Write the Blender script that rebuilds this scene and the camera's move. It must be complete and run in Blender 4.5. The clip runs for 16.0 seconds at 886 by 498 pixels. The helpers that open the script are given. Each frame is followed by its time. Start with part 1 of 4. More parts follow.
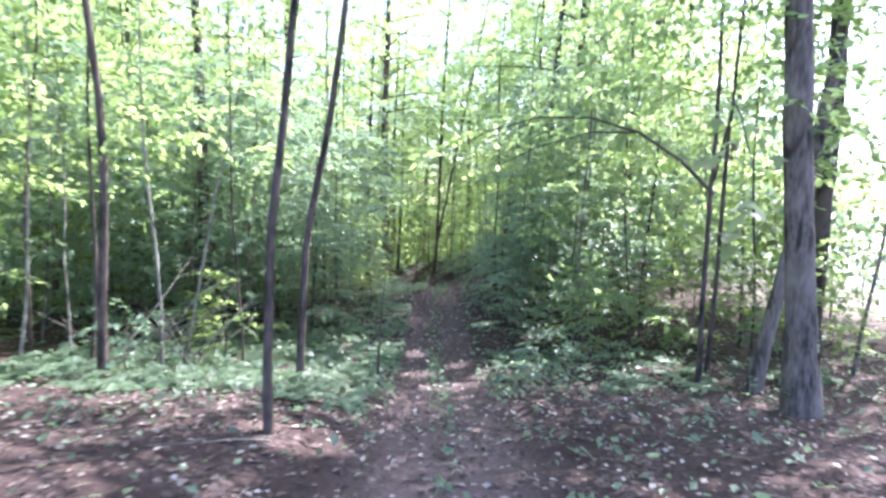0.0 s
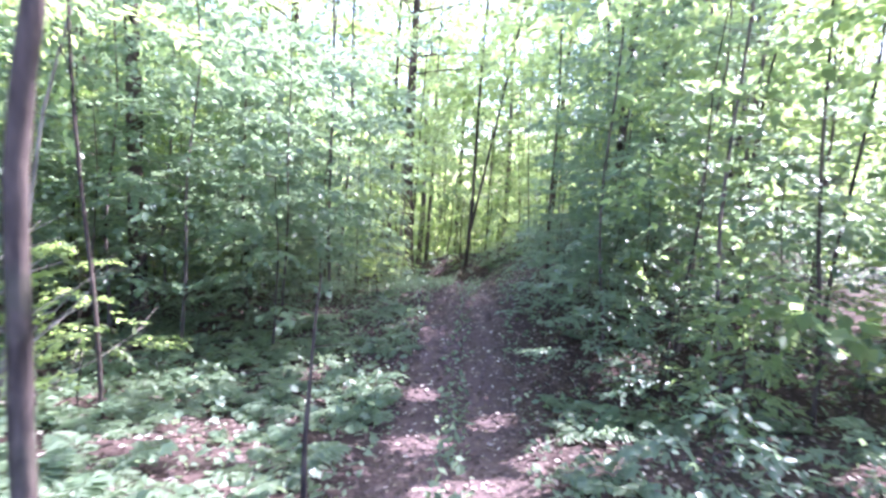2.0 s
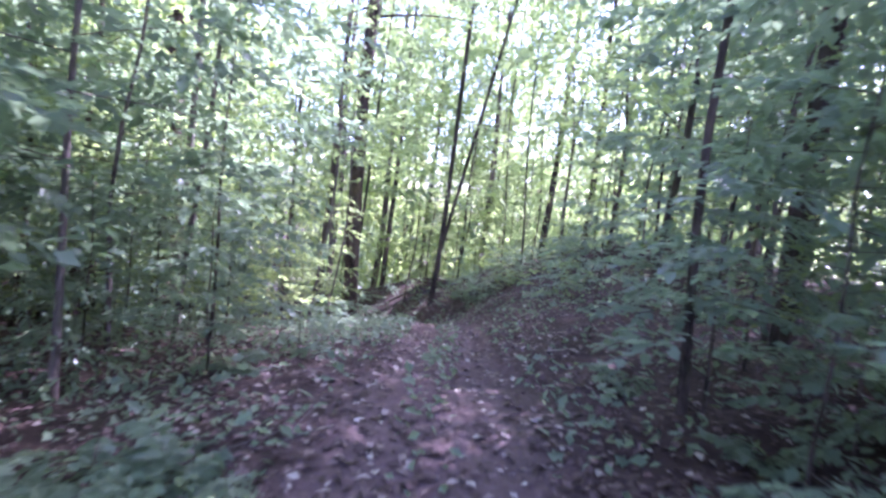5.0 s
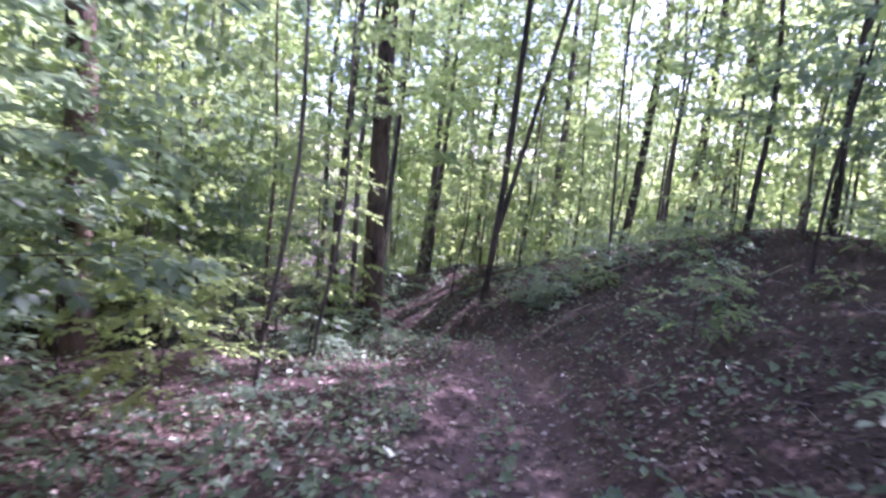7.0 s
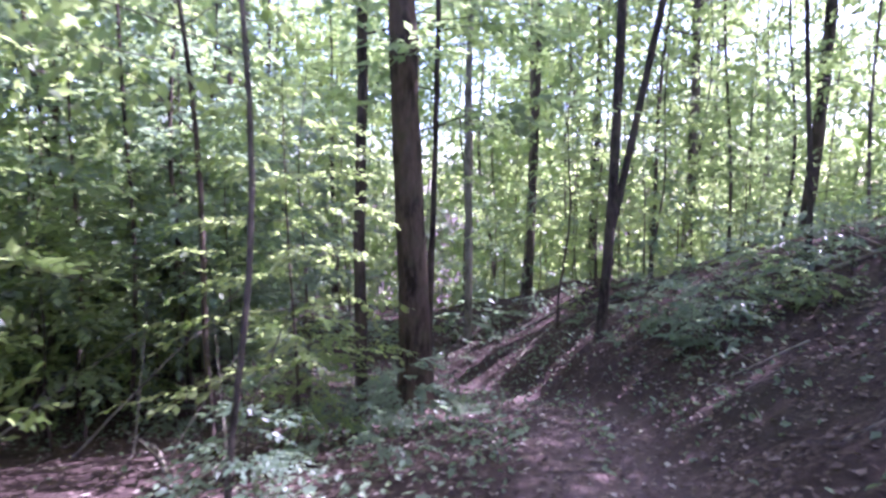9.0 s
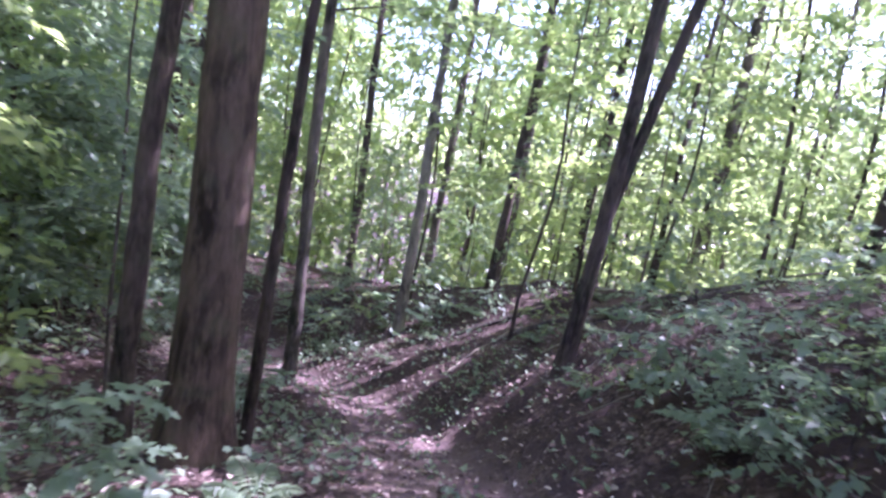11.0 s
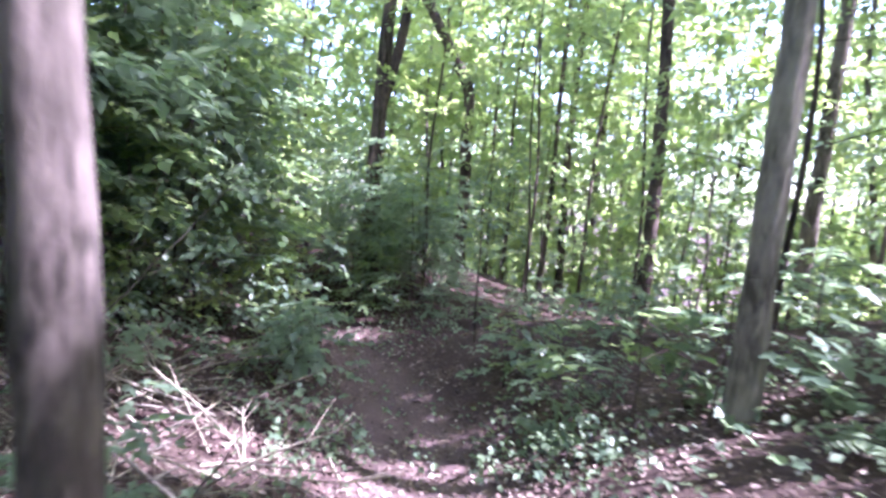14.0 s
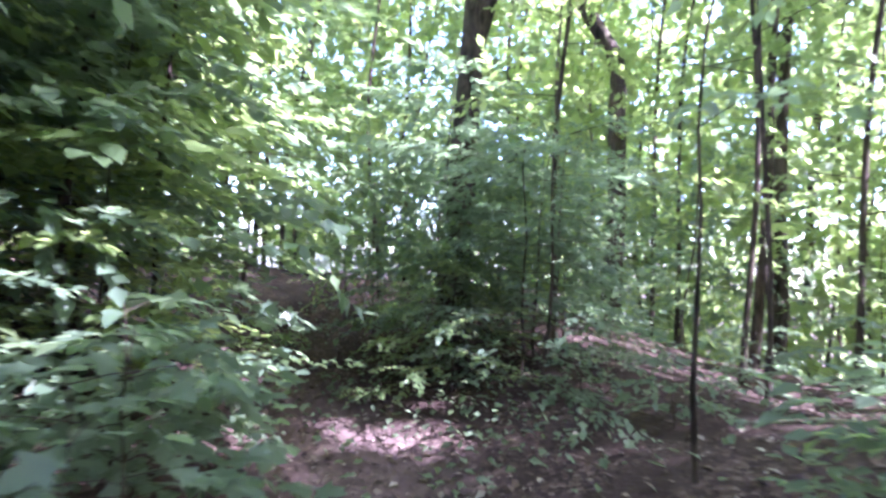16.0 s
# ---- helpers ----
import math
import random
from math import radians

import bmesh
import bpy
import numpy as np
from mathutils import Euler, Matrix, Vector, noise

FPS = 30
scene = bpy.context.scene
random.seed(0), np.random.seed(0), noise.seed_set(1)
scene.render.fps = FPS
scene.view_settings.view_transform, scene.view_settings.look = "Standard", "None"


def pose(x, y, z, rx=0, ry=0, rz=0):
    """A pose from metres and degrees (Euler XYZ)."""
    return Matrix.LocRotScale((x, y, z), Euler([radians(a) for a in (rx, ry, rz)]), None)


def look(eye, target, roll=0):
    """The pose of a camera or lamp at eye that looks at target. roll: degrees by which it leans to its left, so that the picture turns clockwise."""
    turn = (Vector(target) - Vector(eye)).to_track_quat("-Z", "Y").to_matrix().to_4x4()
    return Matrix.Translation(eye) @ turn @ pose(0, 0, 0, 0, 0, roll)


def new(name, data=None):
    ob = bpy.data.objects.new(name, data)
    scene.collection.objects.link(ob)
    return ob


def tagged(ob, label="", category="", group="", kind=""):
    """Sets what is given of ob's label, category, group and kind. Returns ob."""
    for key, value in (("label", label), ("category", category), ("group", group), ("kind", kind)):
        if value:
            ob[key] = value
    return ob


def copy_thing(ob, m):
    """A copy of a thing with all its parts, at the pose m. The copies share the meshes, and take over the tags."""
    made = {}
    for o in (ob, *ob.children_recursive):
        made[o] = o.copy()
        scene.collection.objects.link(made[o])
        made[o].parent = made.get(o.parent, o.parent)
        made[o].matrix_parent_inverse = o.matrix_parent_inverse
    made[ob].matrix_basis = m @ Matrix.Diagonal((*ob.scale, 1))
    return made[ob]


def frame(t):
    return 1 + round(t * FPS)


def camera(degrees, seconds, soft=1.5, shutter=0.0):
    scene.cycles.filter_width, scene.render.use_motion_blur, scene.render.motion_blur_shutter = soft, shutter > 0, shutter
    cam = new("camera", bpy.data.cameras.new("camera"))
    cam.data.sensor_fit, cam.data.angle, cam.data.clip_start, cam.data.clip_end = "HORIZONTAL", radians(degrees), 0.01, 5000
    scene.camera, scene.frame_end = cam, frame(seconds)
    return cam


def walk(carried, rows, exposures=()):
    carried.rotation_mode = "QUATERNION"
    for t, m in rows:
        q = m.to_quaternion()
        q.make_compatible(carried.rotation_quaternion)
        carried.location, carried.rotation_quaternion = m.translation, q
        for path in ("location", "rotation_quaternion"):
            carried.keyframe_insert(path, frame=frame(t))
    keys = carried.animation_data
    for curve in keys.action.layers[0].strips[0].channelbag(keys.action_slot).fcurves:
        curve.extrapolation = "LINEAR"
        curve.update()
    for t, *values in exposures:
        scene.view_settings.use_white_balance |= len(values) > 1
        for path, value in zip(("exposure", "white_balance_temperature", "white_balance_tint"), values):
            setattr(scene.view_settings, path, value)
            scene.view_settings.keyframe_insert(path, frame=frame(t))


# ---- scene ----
cam = camera(75.7, 16.0, soft=2.8, shutter=0.4)
PATH = [
    (0, (0.000, 0.000, 1.150), (-0.000, 1.990, 0.953), 1.9),
    (0.5, (0.053, 0.964, 1.016), (0.117, 2.951, 0.801), 2.5),
    (1, (0.107, 1.823, 0.882), (0.114, 3.808, 0.638), 0.1),
    (1.5, (0.115, 2.721, 0.757), (0.001, 4.704, 0.517), 2.7),
    (2, (0.068, 3.555, 0.598), (-0.054, 5.539, 0.376), 3.2),
    (2.5, (0.069, 4.462, 0.375), (-0.091, 6.447, 0.184), 9.1),
    (3, (0.028, 5.463, 0.200), (-0.092, 7.448, -0.012), 7.2),
    (3.5, (0.033, 6.505, -0.015), (-0.092, 8.501, -0.063), 4.5),
    (4, (-0.077, 7.574, -0.164), (-0.120, 9.570, -0.292), 6.6),
    (4.2, (-0.082, 7.996, -0.232), (-0.114, 9.992, -0.355), 7.6),
    (6.3, (-0.071, 12.206, 0.076), (-0.124, 14.200, -0.066), 3.6),
    (6.5, (-0.086, 12.650, 0.036), (-0.236, 14.639, -0.121), 3.7),
    (7, (-0.044, 13.535, -0.103), (-0.262, 15.507, -0.353), 7.0),
    (7.5, (-0.000, 14.565, -0.219), (-0.110, 16.545, -0.479), 4.7),
    (8, (0.069, 15.561, -0.393), (-0.016, 17.553, -0.548), 12.1),
    (8.5, (0.058, 16.526, -0.527), (-0.456, 18.442, -0.781), 8.6),
    (9, (0.056, 17.370, -0.614), (-0.582, 19.255, -0.816), 0.4),
    (9.2, (0.078, 17.704, -0.658), (-0.501, 19.608, -0.861), 2.4),
    (11.3, (-0.087, 21.175, -1.207), (-0.699, 23.059, -1.480), 11.1),
    (11.5, (-0.117, 21.514, -1.264), (-0.751, 23.390, -1.539), 9.1),
    (12, (-0.242, 22.382, -1.462), (-0.925, 24.228, -1.813), 8.9),
    (12.5, (-0.391, 23.364, -1.690), (-1.291, 25.109, -2.068), 5.0),
    (13, (-0.868, 24.458, -2.086), (-2.092, 26.002, -2.431), 8.0),
    (13.5, (-1.467, 25.435, -2.528), (-2.869, 26.830, -2.827), 7.8),
    (14, (-2.120, 26.204, -2.813), (-3.657, 27.467, -3.020), 5.1),
    (14.5, (-2.846, 26.934, -3.030), (-4.490, 28.046, -3.274), 6.3),
    (15, (-3.614, 27.566, -3.331), (-5.364, 28.530, -3.436), 5.6),
    (15.5, (-4.659, 28.327, -3.604), (-6.411, 29.290, -3.630), 3.6),
    (16, (-5.462, 28.966, -3.829), (-7.274, 29.810, -3.770), 3.7),
]
walk(cam, [(t, look(eye, target, roll)) for t, eye, target, roll in PATH], [(0, 2.5, 5700, 15), (2, 2.88, 5550, 28), (4.2, 2.95, 5100, 50), (6.3, 2.3, 5450, 51), (9.2, 2.5, 5300, 52), (12, 3.0, 5450, 46), (12.5, 3.15, 5500, 43), (13.5, 3.25, 5500, 40), (14.2, 3.25, 5350, 39), (15.2, 3.32, 5200, 44), (16, 3.42, 5350, 37)])

# ---- world, sun and exposure ----
SUN_AZ, SUN_EL = radians(48.0), radians(50.0)      # azimuth from +y towards +x
world = bpy.data.worlds.new("daylight")
scene.world = world
world.use_nodes = True
wn = world.node_tree.nodes
sky = wn.new("ShaderNodeTexSky")
sky.sky_type = "NISHITA"
sky.sun_disc = False
sky.sun_elevation, sky.sun_rotation = SUN_EL, SUN_AZ
sky.air_density, sky.dust_density, sky.ozone_density = 1.0, 2.0, 1.0
world.node_tree.links.new(sky.outputs[0], wn["Background"].inputs[0])
wn["Background"].inputs[1].default_value = 0.15
sun = new("sun", bpy.data.lights.new("sun", "SUN"))
sun.data.energy, sun.data.angle, sun.data.color = 4.2, radians(0.6), (1.0, 0.96, 0.9)
to_sun = Vector((math.sin(SUN_AZ) * math.cos(SUN_EL), math.cos(SUN_AZ) * math.cos(SUN_EL), math.sin(SUN_EL)))
sun.matrix_world = look((20, 20, 40), Vector((20, 20, 40)) - to_sun)


# ---- materials ----
def material(name, rough=0.8, spec=0.3):
    m = bpy.data.materials.new(name)
    m.use_nodes = True
    b = m.node_tree.nodes["Principled BSDF"]
    b.inputs["Roughness"].default_value = rough
    b.inputs["Specular IOR Level"].default_value = spec
    return m, m.node_tree.nodes, m.node_tree.links, b


def ramp(nodes, links, fac, stops):
    r = nodes.new("ShaderNodeValToRGB")
    e = r.color_ramp.elements
    while len(e) < len(stops):
        e.new(0.5)
    for k, (p, c) in zip(e, stops):
        k.position, k.color = p, (*c, 1)
    links.new(fac, r.inputs[0])
    return r.outputs[0]


def noise_tex(nodes, links, scale, detail=4.0, stretch=(1, 1, 1), vector=None):
    t = nodes.new("ShaderNodeTexNoise")
    t.inputs["Scale"].default_value, t.inputs["Detail"].default_value = scale, detail
    mp = nodes.new("ShaderNodeMapping")
    mp.inputs["Scale"].default_value = stretch
    if vector is None:
        vector = nodes.new("ShaderNodeTexCoord").outputs["Object"]
    links.new(vector, mp.inputs[0])
    links.new(mp.outputs[0], t.inputs["Vector"])
    return t.outputs["Fac"]


def mixed(nodes, links, fac, a, b, mode="MIX"):
    x = nodes.new("ShaderNodeMix")
    x.data_type, x.blend_type = "RGBA", mode
    for sock, v in ((x.inputs[0], fac), (x.inputs[6], a), (x.inputs[7], b)):
        if isinstance(v, (int, float)):
            sock.default_value = v
        elif isinstance(v, tuple):
            sock.default_value = (*v, 1)
        else:
            links.new(v, sock)
    return x.outputs[2]


def bumped(nodes, links, b, height, strength, distance=0.02):
    n = nodes.new("ShaderNodeBump")
    n.inputs["Strength"].default_value, n.inputs["Distance"].default_value = strength, distance
    links.new(height, n.inputs["Height"])
    links.new(n.outputs[0], b.inputs["Normal"])


def bark(name, dark, light, moss=0.0):
    m, nd, lk, b = material(name, 0.9, 0.2)
    grain = noise_tex(nd, lk, 38, 8, (1, 1, 0.3))
    plates = noise_tex(nd, lk, 15, 5, (1, 1, 0.22))
    blot = noise_tex(nd, lk, 3.2, 4, (1, 1, 0.55))
    c = ramp(nd, lk, grain, [(0.3, dark), (0.72, light)])
    c = mixed(nd, lk, ramp(nd, lk, plates, [(0.42, (0.9, 0.9, 0.9)), (0.5, (0, 0, 0))]), c, tuple(v * 0.6 for v in dark))
    c = mixed(nd, lk, ramp(nd, lk, blot, [(0.42, (0, 0, 0)), (0.62, (0.55, 0.55, 0.55))]), c, tuple(v * 1.4 for v in light))
    if moss:
        patch = noise_tex(nd, lk, 6, 5)
        c = mixed(nd, lk, ramp(nd, lk, patch, [(0.5, (0, 0, 0)), (0.66, (moss,) * 3)]), c, (0.07, 0.085, 0.05))
    lk.new(c, b.inputs["Base Color"])
    bumped(nd, lk, b, mixed(nd, lk, 0.6, grain, plates), 1.0, 0.025)
    return m


BARK = bark("bark_brown", (0.026, 0.019, 0.018), (0.11, 0.08, 0.072), 0.25)
BARK_GREY = bark("bark_grey", (0.048, 0.038, 0.037), (0.19, 0.15, 0.14), 0.25)
BARK_RED = bark("bark_reddish", (0.035, 0.023, 0.02), (0.13, 0.088, 0.072), 0.3)
BARK_PALE = bark("bark_pale", (0.11, 0.095, 0.085), (0.27, 0.24, 0.21))
DEADWOOD = bark("deadwood", (0.14, 0.11, 0.09), (0.42, 0.36, 0.30))


def leaf_material(name, low, high, glow, share, rough=0.42):
    m, nd, lk, b = material(name, rough, 0.45)
    geo, info = nd.new("ShaderNodeNewGeometry"), nd.new("ShaderNodeObjectInfo")
    c = ramp(nd, lk, geo.outputs["Random Per Island"], [(0.0, low), (0.8, high), (1.0, tuple(v * 1.25 for v in high))])
    hsv = nd.new("ShaderNodeHueSaturation")
    hue = nd.new("ShaderNodeMapRange")
    hue.inputs["To Min"].default_value, hue.inputs["To Max"].default_value = 0.478, 0.518
    lk.new(info.outputs["Random"], hue.inputs["Value"])
    lk.new(hue.outputs[0], hsv.inputs["Hue"])
    lk.new(c, hsv.inputs["Color"])
    c = hsv.outputs[0]
    lk.new(c, b.inputs["Base Color"])
    tr = nd.new("ShaderNodeBsdfTranslucent")
    lk.new(mixed(nd, lk, 1.0, mixed(nd, lk, 0.25, glow, c), (1, 1, 1), "MULTIPLY"), tr.inputs["Color"])
    mix = nd.new("ShaderNodeMixShader")
    mix.inputs[0].default_value = share
    lk.new(b.outputs[0], mix.inputs[1])
    lk.new(tr.outputs[0], mix.inputs[2])
    lk.new(mix.outputs[0], nd["Material Output"].inputs["Surface"])
    return m


LEAF = leaf_material("leaf_maple", (0.075, 0.115, 0.055), (0.115, 0.165, 0.085), (0.56, 0.7, 0.29), 0.58)
# bluish and paler: the sky's sheen on shaded leaves, put into the colour
LEAF_COOL = leaf_material("leaf_cool", (0.09, 0.135, 0.095), (0.13, 0.18, 0.13), (0.44, 0.58, 0.33), 0.48, 0.36)
# same leaf with stronger yellow translucency: a sunlit look put into the colour
LEAF_SUN = leaf_material("leaf_sunlit", (0.08, 0.12, 0.05), (0.125, 0.175, 0.075), (0.68, 0.82, 0.31), 0.64)
FERN = leaf_material("fern_green", (0.10, 0.14, 0.085), (0.15, 0.195, 0.125), (0.36, 0.46, 0.25), 0.4, 0.5)


def litter_material():
    m, nd, lk, b = material("dry_leaf", 0.75, 0.25)
    geo = nd.new("ShaderNodeNewGeometry")
    c = ramp(nd, lk, geo.outputs["Random Per Island"],
             [(0.0, (0.0391, 0.0247, 0.0238)), (0.35, (0.0892, 0.0561, 0.051)), (0.75, (0.174, 0.119, 0.109)), (0.92, (0.306, 0.242, 0.217)), (1.0, (0.425, 0.365, 0.332))])
    lk.new(c, b.inputs["Base Color"])
    return m


LITTER = litter_material()


def ground_material():
    m, nd, lk, b = material("forest_floor", 0.95, 0.15)
    co = nd.new("ShaderNodeTexCoord").outputs["Object"]
    vor = nd.new("ShaderNodeTexVoronoi")
    vor.inputs["Scale"].default_value = 34
    lk.new(co, vor.inputs["Vector"])
    sep = nd.new("ShaderNodeSeparateColor")
    lk.new(vor.outputs["Color"], sep.inputs[0])
    c = ramp(nd, lk, sep.outputs[0], [(0.0, (0.0315, 0.0203, 0.0195)), (0.5, (0.069, 0.0435, 0.0405)), (0.9, (0.128, 0.0863, 0.0788)), (1.0, (0.21, 0.154, 0.139))])
    soil = ramp(nd, lk, noise_tex(nd, lk, 2.2, 5, (1, 1, 1), co), [(0.38, (0, 0, 0)), (0.62, (1, 1, 1))])
    c = mixed(nd, lk, soil, c, (0.0495, 0.0315, 0.03))
    green = ramp(nd, lk, noise_tex(nd, lk, 0.8, 4, (1, 1, 1), co), [(0.58, (0, 0, 0)), (0.72, (0.262, 0.262, 0.262))])
    c = mixed(nd, lk, green, c, (0.0413, 0.051, 0.0263))
    att = nd.new("ShaderNodeAttribute")
    att.attribute_name = "trail"
    c = mixed(nd, lk, att.outputs["Fac"], c, mixed(nd, lk, 0.6, (0.21, 0.145, 0.15), c))
    att2 = nd.new("ShaderNodeAttribute")
    att2.attribute_name = "sand"
    c = mixed(nd, lk, att2.outputs["Fac"], c, (0.32, 0.28, 0.24))
    lk.new(c, b.inputs["Base Color"])
    bumped(nd, lk, b, noise_tex(nd, lk, 30, 5, (1, 1, 1), co), 0.7, 0.03)
    return m


GROUND = ground_material()


# ---- the lie of the land ----
# Trail: x, y, height, rise to the right, rise to the left.
TRAIL = [(0.0, -7, 0.9, 0.0, 0.0), (0.0, -3, 0.4, 0.0, 0.0), (0.0, 0, 0.0, 0.0, 0.0), (0.08, 3.5, -0.55, 0.25, 0.45), (0.03, 5.5, -0.93, 0.35, 0.55),
         (-0.05, 8.0, -1.38, 0.2, -0.1), (-0.08, 9.5, -1.45, 0.4, -0.3), (-0.08, 11.0, -1.25, 0.6, -0.6), (-0.08, 12.3, -1.05, 0.5, -0.6),
         (-0.02, 14.5, -1.36, 0.9, -0.4), (0.06, 16.5, -1.68, 1.3, -0.5), (0.06, 18.0, -1.85, 1.7, -0.6), (-0.09, 21.2, -2.38, 1.6, -0.3),
         (-0.4, 23.4, -2.86, 2.5, -0.5), (-1.45, 25.4, -3.68, 2.9, -0.4), (-2.85, 26.9, -4.18, 1.5, 0.2), (-4.66, 28.3, -4.75, 1.1, 0.5),
         (-5.5, 28.95, -4.95, 0.95, 0.7), (-8.6, 30.0, -4.98, 0.75, 0.8), (-10.6, 29.7, -4.9, 0.7, 0.8), (-13.0, 28.6, -4.6, 0.4, 0.8), (-18.0, 26.5, -4.1, 0.2, 0.8)]
_t = np.array(TRAIL)
_dense = np.concatenate([_t[i] + (_t[i + 1] - _t[i]) * np.linspace(0, 1, 10, endpoint=False)[:, None] for i in range(len(_t) - 1)])
for _k in range(3):
    _dense[1:-1] = (_dense[:-2] + 2 * _dense[1:-1] + _dense[2:]) / 4
_tang = np.gradient(_dense[:, :2], axis=0)
_tang /= np.linalg.norm(_tang, axis=1, keepdims=True)
_right = np.stack([_tang[:, 1], -_tang[:, 0]], -1)


def trail_offset(x, y):
    """Signed distance to the trail, positive to the right of it, and the nearest sample."""
    dx, dy = x[..., None] - _dense[:, 0], y[..., None] - _dense[:, 1]
    near = (dx ** 2 + dy ** 2).argmin(-1)
    idx = np.indices(near.shape)
    d2 = np.sqrt(np.take_along_axis(dx ** 2 + dy ** 2, near[..., None], -1)[..., 0])
    side = np.take_along_axis(dx * _right[:, 0] + dy * _right[:, 1], near[..., None], -1)[..., 0]
    return np.where(side >= 0, d2, -d2), near


def waves(x, y, seed, size):
    r = np.random.RandomState(seed)
    out = 0 * x
    for k in range(9):
        a, f, p = r.uniform(0, 6.28), (0.6 + 0.25 * k) / size, r.uniform(0, 6.28)
        out = out + np.sin((x * math.cos(a) + y * math.sin(a)) * f * 6.28 + p) / (1 + 0.35 * k)
    return out / 4


# Knolls and hollows: x, y, height, half width along x, along y.
KNOLLS = [(2.4, 27.8, 0.25, 2.4, 2.2), (5.0, 24.5, 0.78, 2.6, 5.0), (-0.8, 32.0, 0.5, 2.6, 2.2), (-7.6, 34.4, -0.65, 2.6, 1.8), (-10.2, 35.2, -0.35, 2.2, 1.5),
          (-3.45, 26.35, 0.26, 0.8, 0.7), (-2.4, 23.5, 0.14, 0.8, 0.8)]


def ground_z(x, y):
    x, y = np.asarray(x, float), np.asarray(y, float)
    shape = x.shape
    x, y = x.ravel(), y.ravel()
    out = np.empty(len(x))
    for i in range(0, len(x), 20000):
        a, b = x[i:i + 20000], y[i:i + 20000]
        dx, dy = a[:, None] - _dense[:, 0], b[:, None] - _dense[:, 1]
        w = 1 / (dx ** 2 + dy ** 2 + 0.35) ** 2.2
        w /= w.sum(1, keepdims=True)
        base, rr, ll = w @ _dense[:, 2], w @ _dense[:, 3], w @ _dense[:, 4]
        d, _n = trail_offset(a, b)
        right, left = np.maximum(d - 0.45, 0), np.maximum(-d - 0.45, 0)
        z = base + rr * (1 - np.exp(-right / 2.4)) + ll * (1 - np.exp(-left / 2.0))
        z -= 14 * (1 - np.exp(-np.maximum(right - 9, 0) / 40)) * (1 - np.exp(-np.maximum(right - 9, 0) / 8))
        z += 0.03 * np.maximum(left - 8, 0) * np.exp(-left / 60)
        z -= 5 * (1 - np.exp(-np.maximum(right - 4.5, 0) / 16)) / (1 + np.exp(np.clip(-(b - 29.5) / 0.8, -40, 40)))
        z -= 2.0 * (1 - np.exp(-np.maximum(b - 35.5, 0) / 8))
        for kx, ky, kh, kr, ks in KNOLLS:
            z += kh * np.exp(-((a - kx) / kr) ** 2 - ((b - ky) / ks) ** 2)
        worn = np.exp(-(d / 0.5) ** 2)
        z += (0.10 * waves(a, b, 3, 5.0) + 0.035 * waves(a, b, 4, 1.1)) * (1 - 0.75 * worn) - 0.05 * worn
        out[i:i + 20000] = z
    return out.reshape(shape)


def gz(x, y):
    return float(ground_z(np.array([x]), np.array([y]))[0])


def mesh_object(name, verts, faces, mat, parent=None, smooth=True, label=""):
    me = bpy.data.meshes.new(name)
    verts, faces = np.asarray(verts, np.float32), np.asarray(faces, np.int32)
    k = faces.shape[1]
    me.vertices.add(len(verts))
    me.vertices.foreach_set("co", verts.ravel())
    me.loops.add(faces.size)
    me.loops.foreach_set("vertex_index", faces.ravel())
    me.polygons.add(len(faces))
    me.polygons.foreach_set("loop_start", np.arange(0, faces.size, k, dtype=np.int32))
    me.polygons.foreach_set("use_smooth", np.full(len(faces), smooth))
    me.update(calc_edges=True)
    me.materials.append(mat)
    ob = new(name, me)
    ob.parent = parent
    if label:
        tagged(ob, label)
    return ob


def axis_steps(lo, hi, fine_lo, fine_hi, fine, coarse):
    a = [fine_lo]
    step = fine
    while a[0] > lo:
        step = min(step * 1.25, coarse)
        a.insert(0, a[0] - step)
    b = list(np.arange(fine_lo + fine, fine_hi, fine))
    step, c = fine, [fine_hi]
    while c[-1] < hi:
        step = min(step * 1.25, coarse)
        c.append(c[-1] + step)
    return np.array(a + b + c)


gx = axis_steps(-900, 900, -13, 6, 0.19, 60)
gy = axis_steps(-900, 900, -2, 35, 0.19, 60)
GX, GY = np.meshgrid(gx, gy, indexing="ij")
GZ = ground_z(GX, GY)
nx, ny = GX.shape
idx = np.arange(nx * ny).reshape(nx, ny)
quads = np.stack([idx[:-1, :-1], idx[1:, :-1], idx[1:, 1:], idx[:-1, 1:]], -1).reshape(-1, 4)
ground = mesh_object("ground", np.stack([GX, GY, GZ], -1).reshape(-1, 3), quads, GROUND)
tagged(ground, "brown leaf-strewn forest floor with a worn dirt trail", "ground", kind="structure")
off = np.concatenate([trail_offset(GX.ravel()[i:i + 20000], GY.ravel()[i:i + 20000])[0] for i in range(0, GX.size, 20000)])
for attr, values in (("trail", np.exp(-(off / 0.55) ** 4)), ("sand", 1 / (1 + np.exp(np.clip((np.hypot((GX.ravel() - 11.5) / 4.5, (GY.ravel() - 14.5) / 7.0) - 1) * 8, -40, 40))))):
    a = ground.data.attributes.new(attr, "FLOAT", "POINT")
    a.data.foreach_set("value", values.astype(np.float32))


